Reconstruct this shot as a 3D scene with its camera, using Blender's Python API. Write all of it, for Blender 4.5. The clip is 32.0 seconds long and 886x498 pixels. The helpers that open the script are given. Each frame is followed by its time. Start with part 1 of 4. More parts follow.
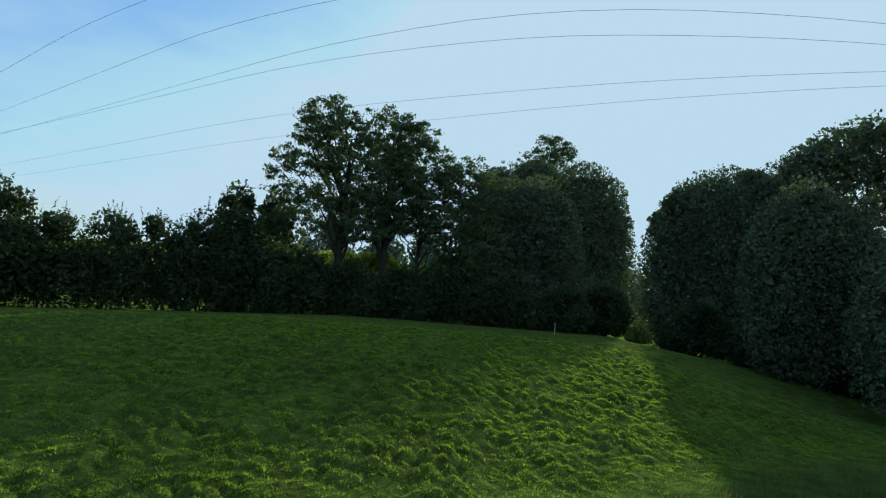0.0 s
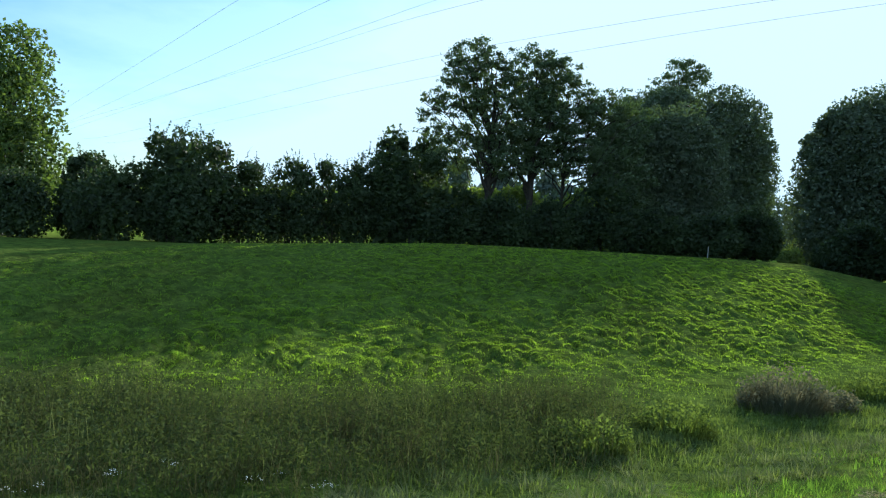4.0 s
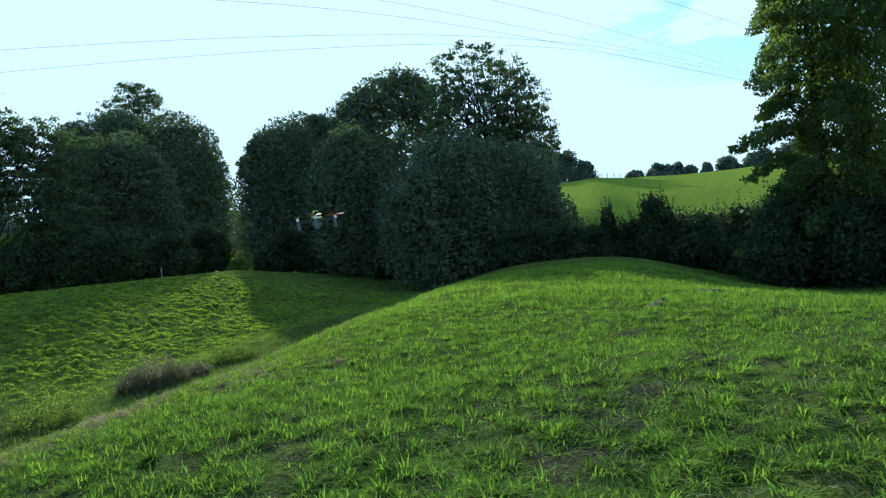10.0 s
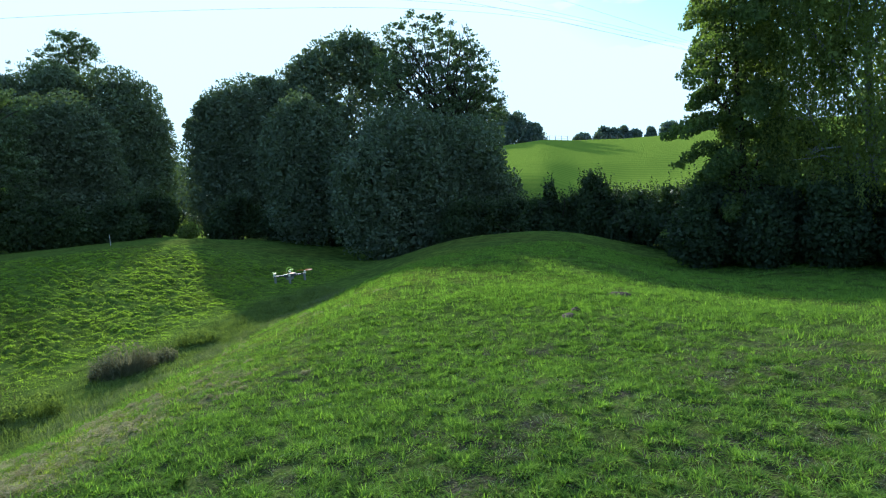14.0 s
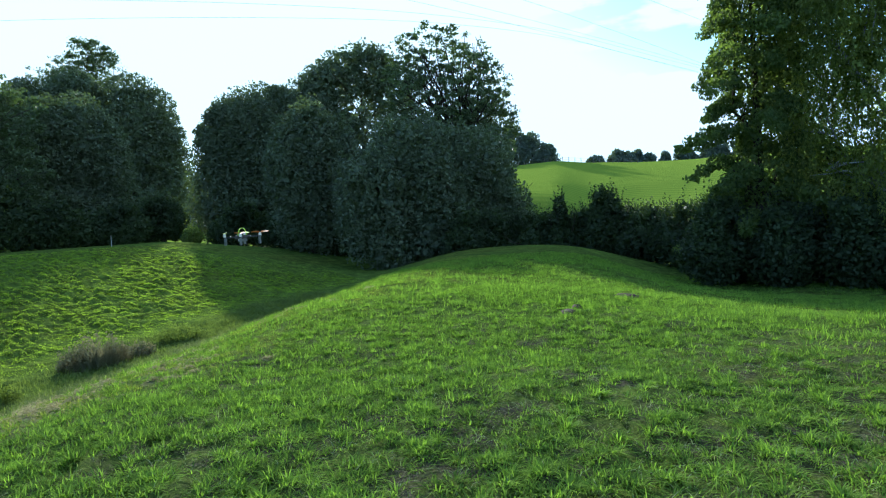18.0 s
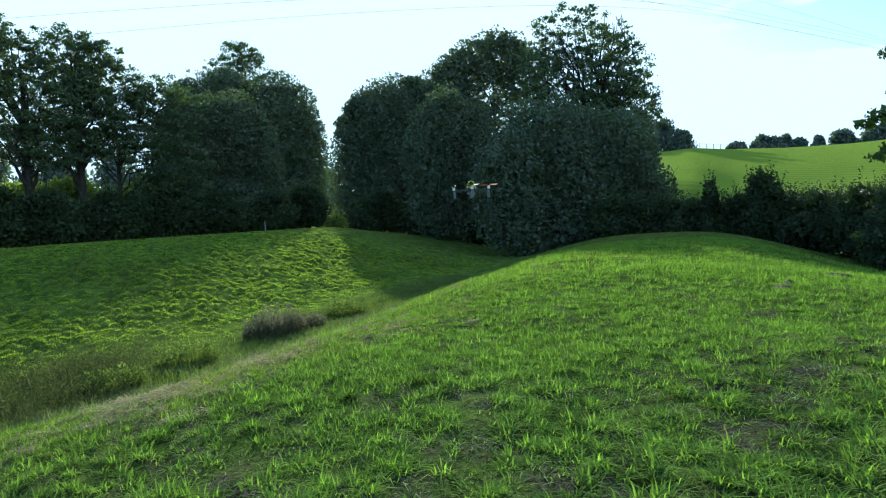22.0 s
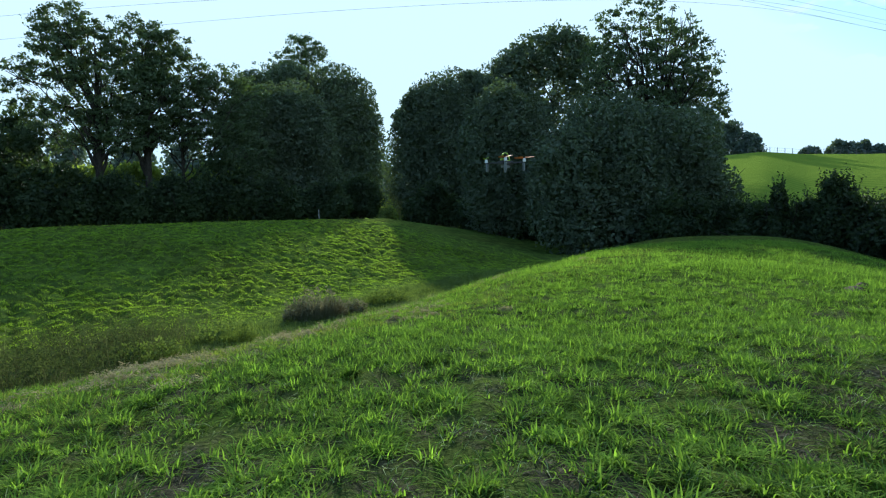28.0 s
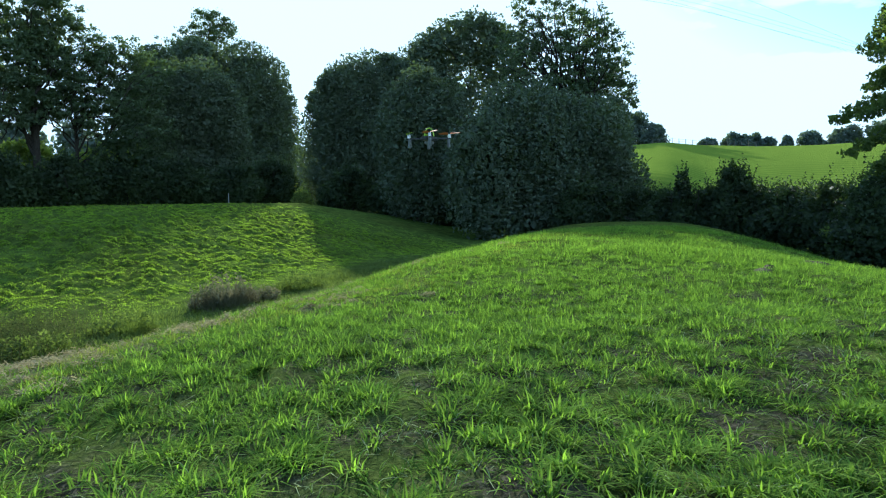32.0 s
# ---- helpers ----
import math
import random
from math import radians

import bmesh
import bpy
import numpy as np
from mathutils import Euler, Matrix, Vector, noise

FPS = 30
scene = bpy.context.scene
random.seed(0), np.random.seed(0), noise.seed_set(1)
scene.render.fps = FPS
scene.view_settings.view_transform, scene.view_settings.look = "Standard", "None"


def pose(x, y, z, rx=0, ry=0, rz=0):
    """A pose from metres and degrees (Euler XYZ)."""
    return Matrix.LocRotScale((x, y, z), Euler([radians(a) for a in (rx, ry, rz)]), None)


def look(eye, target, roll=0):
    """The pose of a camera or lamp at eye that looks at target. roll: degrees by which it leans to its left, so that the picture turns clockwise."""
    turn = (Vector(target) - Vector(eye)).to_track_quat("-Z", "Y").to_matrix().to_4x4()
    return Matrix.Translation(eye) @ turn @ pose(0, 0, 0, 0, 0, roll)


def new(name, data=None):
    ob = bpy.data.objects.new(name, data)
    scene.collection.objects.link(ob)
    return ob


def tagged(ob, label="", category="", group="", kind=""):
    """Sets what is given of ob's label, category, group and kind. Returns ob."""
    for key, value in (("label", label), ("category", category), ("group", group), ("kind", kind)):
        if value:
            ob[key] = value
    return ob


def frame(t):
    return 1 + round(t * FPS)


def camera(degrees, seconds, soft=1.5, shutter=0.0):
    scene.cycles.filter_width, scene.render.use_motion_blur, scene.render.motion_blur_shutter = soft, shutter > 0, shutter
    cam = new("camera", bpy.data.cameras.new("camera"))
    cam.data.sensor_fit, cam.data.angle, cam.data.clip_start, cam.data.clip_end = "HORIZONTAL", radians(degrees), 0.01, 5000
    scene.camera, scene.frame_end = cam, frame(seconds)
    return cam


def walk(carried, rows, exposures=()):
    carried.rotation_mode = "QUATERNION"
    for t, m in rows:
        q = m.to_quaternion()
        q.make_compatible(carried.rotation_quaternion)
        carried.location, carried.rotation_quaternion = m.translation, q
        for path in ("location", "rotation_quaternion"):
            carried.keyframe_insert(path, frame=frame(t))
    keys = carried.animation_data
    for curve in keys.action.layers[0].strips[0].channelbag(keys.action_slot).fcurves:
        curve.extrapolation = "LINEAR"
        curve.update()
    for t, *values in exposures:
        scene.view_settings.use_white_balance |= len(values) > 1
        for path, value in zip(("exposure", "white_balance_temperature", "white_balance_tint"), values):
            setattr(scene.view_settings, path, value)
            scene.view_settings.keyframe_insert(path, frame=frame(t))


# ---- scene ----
cam = camera(70.2, 32.0, soft=1.2)
PATH = [
    (0, (0.355, 10.682, 2.760), (-0.675, 20.582, 3.726), 4.53),
    (0.5, (-1.200, 9.312, 2.497), (-4.138, 18.867, 2.767), 5.04),
    (1, (-2.013, 8.624, 2.310), (-5.152, 18.118, 2.248), -1.17),
    (1.5, (-2.403, 7.998, 2.423), (-5.215, 17.593, 2.301), -1.77),
    (2, (-2.625, 7.184, 2.540), (-5.406, 16.789, 2.451), -0.47),
    (2.5, (-2.618, 6.728, 2.359), (-5.398, 16.334, 2.311), -0.17),
    (4.5, (-2.412, 5.281, 1.529), (-4.722, 15.008, 1.308), 6.11),
    (5, (-2.203, 5.722, 1.133), (-3.022, 15.688, 1.009), 4.09),
    (5.5, (-2.023, 5.512, 1.018), (-2.671, 15.490, 0.869), -3.80),
    (6, (-1.690, 5.129, 1.052), (-2.261, 15.112, 0.888), -1.45),
    (6.5, (-1.226, 4.380, 1.086), (-1.626, 14.370, 0.853), -0.92),
    (7, (-0.571, 3.402, 1.133), (-0.513, 13.398, 0.855), -0.37),
    (7.5, (-0.071, 1.692, 1.331), (1.549, 11.556, 1.053), 1.91),
    (8, (0.177, 0.949, 1.514), (3.120, 10.502, 1.236), 1.36),
    (8.5, (0.459, 1.028, 1.602), (4.041, 10.361, 1.365), -0.75),
    (9, (0.488, 0.977, 1.610), (4.305, 10.218, 1.408), -2.97),
    (9.5, (0.498, 0.835, 1.546), (4.659, 9.925, 1.314), -6.33),
    (10, (0.501, 0.390, 1.728), (5.165, 9.235, 1.665), -6.19),
    (10.5, (0.473, -0.384, 2.113), (5.341, 8.351, 2.072), -2.34),
    (11, (0.008, -1.818, 2.527), (6.240, 5.980, 1.934), -2.95),
    (11.5, (-0.178, -2.342, 2.734), (5.906, 5.456, 1.263), -5.74),
    (12, (-0.291, -2.229, 3.142), (5.659, 5.722, 1.972), -5.24),
    (12.5, (-0.380, -1.842, 3.391), (5.339, 6.355, 3.069), -4.29),
    (13, (-0.412, -1.607, 3.461), (5.040, 6.774, 3.271), -4.67),
    (13.5, (-0.407, -1.516, 3.353), (4.819, 6.960, 2.436), -5.43),
    (15.5, (0.224, -1.661, 2.985), (5.929, 6.543, 2.599), -3.54),
    (16, (0.208, -2.176, 3.021), (6.405, 5.637, 2.278), -4.37),
    (16.5, (0.349, -2.101, 2.674), (6.533, 5.699, 1.720), -5.20),
    (17, (0.486, -1.614, 2.369), (6.453, 6.372, 1.578), -6.16),
    (17.5, (0.667, -0.968, 2.221), (6.011, 7.465, 1.657), -4.60),
    (18, (0.711, -0.671, 2.300), (5.866, 7.882, 1.787), -3.64),
    (18.5, (0.670, -0.473, 2.400), (5.887, 8.047, 1.957), -3.93),
    (19, (0.626, -0.239, 2.314), (5.820, 8.301, 2.007), -6.11),
    (19.5, (0.600, -0.092, 2.102), (5.689, 8.512, 1.831), -5.65),
    (20, (0.580, -0.078, 1.945), (5.436, 8.638, 1.263), -4.64),
    (20.5, (0.476, 0.029, 1.925), (4.560, 9.132, 1.256), -0.45),
    (21, (0.332, 0.184, 1.945), (4.266, 9.367, 1.511), -1.05),
    (21.5, (0.090, 0.388, 1.917), (4.148, 9.522, 1.576), -2.36),
    (22, (-0.466, 0.318, 1.881), (2.973, 9.694, 1.361), -3.57),
    (22.5, (-0.785, 0.875, 1.788), (1.446, 10.613, 1.366), -4.50),
    (23, (-0.793, 1.125, 1.834), (1.436, 10.867, 1.484), -3.47),
    (23.5, (-0.570, 1.439, 1.881), (1.657, 11.187, 2.004), -1.94),
    (24, (-0.329, 1.513, 1.766), (1.564, 11.332, 1.775), -0.20),
    (24.5, (-0.204, 1.311, 1.842), (1.428, 11.175, 1.645), 2.80),
    (25, (-0.368, 0.812, 2.038), (0.699, 10.749, 1.691), 4.89),
    (25.5, (-0.190, 0.855, 2.049), (1.833, 10.647, 1.861), 1.05),
    (26, (-0.218, 0.728, 2.070), (3.066, 10.173, 1.963), -4.53),
    (26.5, (-0.359, 0.322, 2.031), (2.618, 9.825, 1.117), -3.79),
    (28.5, (0.143, 0.835, 1.449), (2.777, 10.474, 1.053), -1.19),
    (29, (0.179, 0.672, 1.401), (3.816, 9.975, 0.925), -2.19),
    (29.5, (0.119, 0.644, 1.393), (3.987, 9.844, 0.762), -4.79),
    (30, (0.071, 0.706, 1.393), (3.787, 9.976, 0.896), -1.57),
    (30.5, (-0.047, 0.798, 1.373), (3.242, 10.233, 0.974), -1.29),
    (31, (-0.155, 0.928, 1.331), (3.418, 10.261, 0.969), -9.27),
    (31.5, (-0.046, 1.043, 1.380), (4.022, 10.148, 0.643), -6.60),
    (32, (0.117, 1.251, 1.499), (3.968, 10.447, 0.725), -1.14),
]
walk(cam, [(t, look(eye, target, roll)) for t, eye, target, roll in PATH], [
    (0, 0.18, 5900, 13), (1, -0.06, 5800, 13), (2, 0.2, 5800, 13), (4.5, 0.9, 5700, 13), (7, 1.02, 5700, 13), (9, 0.8, 5650, 13), (11, 0.88, 5500, 13),
    (12, 1.02, 5500, 13), (13, 1.08, 5500, 13), (16, 0.95, 5500, 13), (17, 1.12, 5500, 13), (18, 1.16, 5500, 13), (20, 1.08, 5500, 13), (23, 1.02, 5500, 13),
    (24, 0.85, 5500, 13), (25, 0.76, 5500, 13), (26, 0.65, 5650, 13), (29, 0.86, 5650, 13), (32, 1.1, 5500, 13)])

# ---- sky, sun ----
SUN_AZ, SUN_EL = radians(10.8), radians(18.5)
world = bpy.data.worlds.new("sky")
scene.world = world
world.use_nodes = True
wn, wl = world.node_tree.nodes, world.node_tree.links
wn.clear()
sky = wn.new("ShaderNodeTexSky")
sky.sky_type, sky.sun_disc = "NISHITA", False
sky.sun_elevation, sky.sun_rotation = SUN_EL, SUN_AZ
sky.air_density, sky.dust_density, sky.ozone_density = 1.5, 1.0, 4.0
coord, stretch = wn.new("ShaderNodeTexCoord"), wn.new("ShaderNodeMapping")
stretch.inputs["Scale"].default_value = (1.0, 1.0, 3.2)
cloud = wn.new("ShaderNodeTexNoise")
cloud.inputs["Scale"].default_value, cloud.inputs["Detail"].default_value, cloud.inputs["Roughness"].default_value = 2.6, 7.0, 0.56
cramp = wn.new("ShaderNodeValToRGB")
cramp.color_ramp.elements[0].position, cramp.color_ramp.elements[1].position = 0.4, 0.58
cramp.color_ramp.elements[0].color, cramp.color_ramp.elements[1].color = (0.0, 0.0, 0.0, 1), (0.9, 0.9, 0.9, 1)
cmix = wn.new("ShaderNodeMix")
cmix.data_type = "RGBA"
cmix.inputs[7].default_value = (8.0, 9.6, 10.2, 1)
back, wout = wn.new("ShaderNodeBackground"), wn.new("ShaderNodeOutputWorld")
back.inputs["Strength"].default_value = 0.125
wl.new(coord.outputs["Generated"], stretch.inputs["Vector"])
wl.new(stretch.outputs["Vector"], cloud.inputs["Vector"])
wl.new(cloud.outputs["Fac"], cramp.inputs["Fac"])
side = wn.new("ShaderNodeSeparateXYZ")
bank = wn.new("ShaderNodeMapRange")
bank.inputs["From Min"].default_value, bank.inputs["From Max"].default_value, bank.inputs["To Min"].default_value = 0.0, 0.6, 0.12
cover = wn.new("ShaderNodeMath")
cover.operation = "MULTIPLY"
wl.new(coord.outputs["Generated"], side.inputs[0])
wl.new(side.outputs["X"], bank.inputs["Value"])
wl.new(cramp.outputs["Color"], cover.inputs[0])
wl.new(bank.outputs["Result"], cover.inputs[1])
wl.new(cover.outputs[0], cmix.inputs[0])
clear = wn.new("ShaderNodeMix")
clear.data_type, clear.blend_type = "RGBA", "MULTIPLY"
clear.inputs[0].default_value, clear.inputs[7].default_value = 1.0, (0.84, 1.0, 1.06, 1)
wl.new(sky.outputs["Color"], clear.inputs[6])
wl.new(clear.outputs[2], cmix.inputs[6])
haze = wn.new("ShaderNodeMix")
haze.data_type, haze.blend_type = "RGBA", "DARKEN"
haze.inputs[0].default_value, haze.inputs[7].default_value = 1.0, (3.75, 4.95, 5.35, 1)
wl.new(cmix.outputs[2], haze.inputs[6])
wl.new(haze.outputs[2], back.inputs["Color"])
wl.new(back.outputs[0], wout.inputs[0])
sun = new("sun", bpy.data.lights.new("sun", "SUN"))
sun.data.energy, sun.data.angle, sun.data.color = 5.0, radians(0.6), (1.0, 0.95, 0.82)
to_sun = Vector((math.sin(SUN_AZ) * math.cos(SUN_EL), math.cos(SUN_AZ) * math.cos(SUN_EL), math.sin(SUN_EL)))
sun.matrix_world = look((0, 0, 60), Vector((0, 0, 60)) - to_sun)


# ---- materials ----
def material(name):
    m = bpy.data.materials.new(name)
    m.use_nodes = True
    m.node_tree.nodes.clear()
    return m, m.node_tree.nodes, m.node_tree.links


def ramp_node(n, stops):
    r = n.new("ShaderNodeValToRGB").color_ramp
    while len(r.elements) < len(stops):
        r.elements.new(0.5)
    for e, (p, c) in zip(r.elements, stops):
        e.position, e.color = p, (*c, 1)
    return n[-1]


def leaf_material(name, dark, light, glow=0.35, gloss=0.3, size=0.35, shine=0.12, own=0.5, lit=(1.5, 1.7, 0.55)):
    """Foliage: each leaf its own tone, larger patches of tone over the crown, light coming through the blade."""
    m, n, l = material(name)
    geo, out = n.new("ShaderNodeNewGeometry"), n.new("ShaderNodeOutputMaterial")
    patch = n.new("ShaderNodeTexNoise")
    patch.inputs["Scale"].default_value, patch.inputs["Detail"].default_value = size, 3
    add = n.new("ShaderNodeMath")
    add.operation = "MULTIPLY_ADD"
    add.inputs[1].default_value = own
    half = n.new("ShaderNodeMapRange")
    half.inputs["From Min"].default_value, half.inputs["From Max"].default_value = 0.32, 0.68
    half.inputs["To Max"].default_value = 1 - own
    tone = ramp_node(n, [(0.0, dark), (0.45, tuple((a + b) / 2 for a, b in zip(dark, light))), (1.0, light)])
    bsdf, thin, mix = n.new("ShaderNodeBsdfPrincipled"), n.new("ShaderNodeBsdfTranslucent"), n.new("ShaderNodeMixShader")
    bsdf.inputs["Roughness"].default_value = 1 - gloss
    bsdf.inputs["Specular IOR Level"].default_value = shine
    warm = n.new("ShaderNodeMix")
    warm.data_type, warm.blend_type = "RGBA", "MULTIPLY"
    warm.inputs[0].default_value = 1.0
    warm.inputs[7].default_value = (*lit, 1)
    mix.inputs[0].default_value = glow
    tc = n.new("ShaderNodeTexCoord")
    l.new(tc.outputs["Object"], patch.inputs["Vector"])
    l.new(patch.outputs["Fac"], half.inputs[0])
    l.new(geo.outputs["Random Per Island"], add.inputs[0])
    l.new(half.outputs[0], add.inputs[2])
    l.new(add.outputs[0], tone.inputs["Fac"])
    l.new(tone.outputs["Color"], bsdf.inputs["Base Color"])
    l.new(tone.outputs["Color"], warm.inputs[6])
    l.new(warm.outputs[2], thin.inputs["Color"])
    l.new(bsdf.outputs[0], mix.inputs[1])
    l.new(thin.outputs[0], mix.inputs[2])
    l.new(mix.outputs[0], out.inputs["Surface"])
    return m


def bark_material(name, dark, light):
    m, n, l = material(name)
    out, bsdf = n.new("ShaderNodeOutputMaterial"), n.new("ShaderNodeBsdfPrincipled")
    tc, mp, no = n.new("ShaderNodeTexCoord"), n.new("ShaderNodeMapping"), n.new("ShaderNodeTexNoise")
    mp.inputs["Scale"].default_value = (6, 6, 1.2)
    no.inputs["Scale"].default_value, no.inputs["Detail"].default_value = 3.0, 6
    tone = ramp_node(n, [(0.3, dark), (0.7, light)])
    bump = n.new("ShaderNodeBump")
    bump.inputs["Strength"].default_value, bump.inputs["Distance"].default_value = 0.8, 0.05
    bsdf.inputs["Roughness"].default_value = 0.95
    bsdf.inputs["Specular IOR Level"].default_value = 0.1
    l.new(tc.outputs["Object"], mp.inputs["Vector"])
    l.new(mp.outputs["Vector"], no.inputs["Vector"])
    l.new(no.outputs["Fac"], tone.inputs["Fac"])
    l.new(tone.outputs["Color"], bsdf.inputs["Base Color"])
    l.new(no.outputs["Fac"], bump.inputs["Height"])
    l.new(bump.outputs["Normal"], bsdf.inputs["Normal"])
    l.new(bsdf.outputs[0], out.inputs["Surface"])
    return m


def plain_material(name, colour, rough=0.5, metal=0.0, spot=0.15, scale=8.0):
    m, n, l = material(name)
    out, bsdf, no = n.new("ShaderNodeOutputMaterial"), n.new("ShaderNodeBsdfPrincipled"), n.new("ShaderNodeTexNoise")
    tc = n.new("ShaderNodeTexCoord")
    no.inputs["Scale"].default_value, no.inputs["Detail"].default_value = scale, 5
    tone = ramp_node(n, [(0.3, tuple(c * (1 - spot) for c in colour)), (0.7, tuple(min(1, c * (1 + spot)) for c in colour))])
    bsdf.inputs["Roughness"].default_value, bsdf.inputs["Metallic"].default_value = rough, metal
    l.new(tc.outputs["Object"], no.inputs["Vector"])
    l.new(no.outputs["Fac"], tone.inputs["Fac"])
    l.new(tone.outputs["Color"], bsdf.inputs["Base Color"])
    l.new(bsdf.outputs[0], out.inputs["Surface"])
    return m


def meadow_material():
    """Mown grass over soil: fine blade mottling, tufts, worn patches, and cut hay where the plan lays it."""
    m, n, l = material("meadow_turf")
    out, bsdf = n.new("ShaderNodeOutputMaterial"), n.new("ShaderNodeBsdfPrincipled")
    tc = n.new("ShaderNodeTexCoord")

    def noise_node(scale, detail, rough=0.6, stretch=None):
        no = n.new("ShaderNodeTexNoise")
        no.inputs["Scale"].default_value, no.inputs["Detail"].default_value, no.inputs["Roughness"].default_value = scale, detail, rough
        if stretch:
            mp = n.new("ShaderNodeMapping")
            mp.inputs["Scale"].default_value = stretch
            l.new(tc.outputs["Object"], mp.inputs["Vector"])
            l.new(mp.outputs["Vector"], no.inputs["Vector"])
        else:
            l.new(tc.outputs["Object"], no.inputs["Vector"])
        return no

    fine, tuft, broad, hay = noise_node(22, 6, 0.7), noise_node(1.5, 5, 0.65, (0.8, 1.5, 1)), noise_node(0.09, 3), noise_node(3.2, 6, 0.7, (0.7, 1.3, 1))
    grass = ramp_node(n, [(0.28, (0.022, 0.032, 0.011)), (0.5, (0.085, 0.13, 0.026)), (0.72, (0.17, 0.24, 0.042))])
    # low stops: thatch between tufts, with the shade in there put into the colour
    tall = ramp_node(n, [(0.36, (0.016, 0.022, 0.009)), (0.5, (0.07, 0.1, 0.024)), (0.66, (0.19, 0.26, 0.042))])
    straw = ramp_node(n, [(0.3, (0.1, 0.1, 0.045)), (0.5, (0.22, 0.2, 0.1)), (0.7, (0.42, 0.38, 0.22))])
    half = n.new("ShaderNodeMix")
    half.data_type = "RGBA"
    half.inputs[0].default_value = 0.5
    tint = n.new("ShaderNodeMix")
    tint.data_type, tint.blend_type = "RGBA", "MULTIPLY"
    tint.inputs[0].default_value = 0.6
    tintr = ramp_node(n, [(0.36, (0.97, 0.82, 0.75)), (0.5, (0.88, 0.93, 0.82)), (0.64, (1.1, 1.15, 1.0))])
    laid = n.new("ShaderNodeAttribute")
    laid.attribute_name = "hay"
    lump = n.new("ShaderNodeMath")
    lump.operation = "MULTIPLY_ADD"
    lump.inputs[1].default_value = 3.2
    cut = n.new("ShaderNodeMath")
    cut.operation = "MULTIPLY"
    cut.use_clamp = True
    both = n.new("ShaderNodeMix")
    both.data_type = "RGBA"
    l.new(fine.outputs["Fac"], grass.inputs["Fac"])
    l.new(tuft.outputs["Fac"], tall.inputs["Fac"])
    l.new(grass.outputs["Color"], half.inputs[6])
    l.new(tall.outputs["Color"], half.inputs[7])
    l.new(broad.outputs["Fac"], tintr.inputs["Fac"])
    l.new(half.outputs[2], tint.inputs[6])
    l.new(tintr.outputs["Color"], tint.inputs[7])
    l.new(hay.outputs["Fac"], lump.inputs[0])
    lump.inputs[2].default_value = -1.05
    l.new(laid.outputs["Fac"], cut.inputs[0])
    l.new(lump.outputs[0], cut.inputs[1])
    l.new(fine.outputs["Fac"], straw.inputs["Fac"])
    l.new(cut.outputs[0], both.inputs[0])
    l.new(tint.outputs[2], both.inputs[6])
    l.new(straw.outputs["Color"], both.inputs[7])
    bare = noise_node(1.5, 5, 0.7)
    barer = ramp_node(n, [(0.42, (0.1, 0.1, 0.1)), (0.6, (0.95, 0.95, 0.95))])
    earth = ramp_node(n, [(0.3, (0.022, 0.022, 0.013)), (0.52, (0.06, 0.056, 0.036)), (0.72, (0.17, 0.15, 0.105))])
    worn = n.new("ShaderNodeMix")
    worn.data_type = "RGBA"
    l.new(bare.outputs["Fac"], barer.inputs["Fac"])
    l.new(fine.outputs["Fac"], earth.inputs["Fac"])
    l.new(barer.outputs["Color"], worn.inputs[0])
    l.new(both.outputs[2], worn.inputs[6])
    l.new(earth.outputs["Color"], worn.inputs[7])
    near = n.new("ShaderNodeAttribute")
    near.attribute_name = "rough"
    pick = n.new("ShaderNodeMix")
    pick.data_type = "RGBA"
    l.new(near.outputs["Fac"], pick.inputs[0])
    l.new(both.outputs[2], pick.inputs[6])
    l.new(worn.outputs[2], pick.inputs[7])
    crop = n.new("ShaderNodeAttribute")
    crop.attribute_name = "field"
    rows = n.new("ShaderNodeTexWave")
    rows.inputs["Scale"].default_value, rows.inputs["Distortion"].default_value, rows.inputs["Detail"].default_value = 0.11, 1.5, 3
    rmap = n.new("ShaderNodeMapping")
    rmap.inputs["Rotation"].default_value = (0, 0, -0.88)
    l.new(tc.outputs["Object"], rmap.inputs["Vector"])
    l.new(rmap.outputs["Vector"], rows.inputs["Vector"])
    crops = ramp_node(n, [(0.0, (0.14, 0.21, 0.028)), (1.0, (0.18, 0.245, 0.034))])
    l.new(rows.outputs["Fac"], crops.inputs["Fac"])
    sward = n.new("ShaderNodeMix")
    sward.data_type = "RGBA"
    l.new(crop.outputs["Fac"], sward.inputs[0])
    l.new(pick.outputs[2], sward.inputs[6])
    l.new(crops.outputs["Color"], sward.inputs[7])
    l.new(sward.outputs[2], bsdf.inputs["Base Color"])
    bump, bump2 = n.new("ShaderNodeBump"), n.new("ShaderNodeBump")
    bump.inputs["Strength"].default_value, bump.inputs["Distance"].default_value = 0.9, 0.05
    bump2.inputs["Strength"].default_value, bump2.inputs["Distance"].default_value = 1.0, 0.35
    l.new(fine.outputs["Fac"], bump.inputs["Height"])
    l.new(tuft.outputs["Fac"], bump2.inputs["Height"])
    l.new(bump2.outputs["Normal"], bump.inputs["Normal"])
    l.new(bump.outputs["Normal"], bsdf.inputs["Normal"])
    bsdf.inputs["Roughness"].default_value = 0.85
    bsdf.inputs["Specular IOR Level"].default_value = 0.0
    l.new(bsdf.outputs[0], out.inputs["Surface"])
    return m


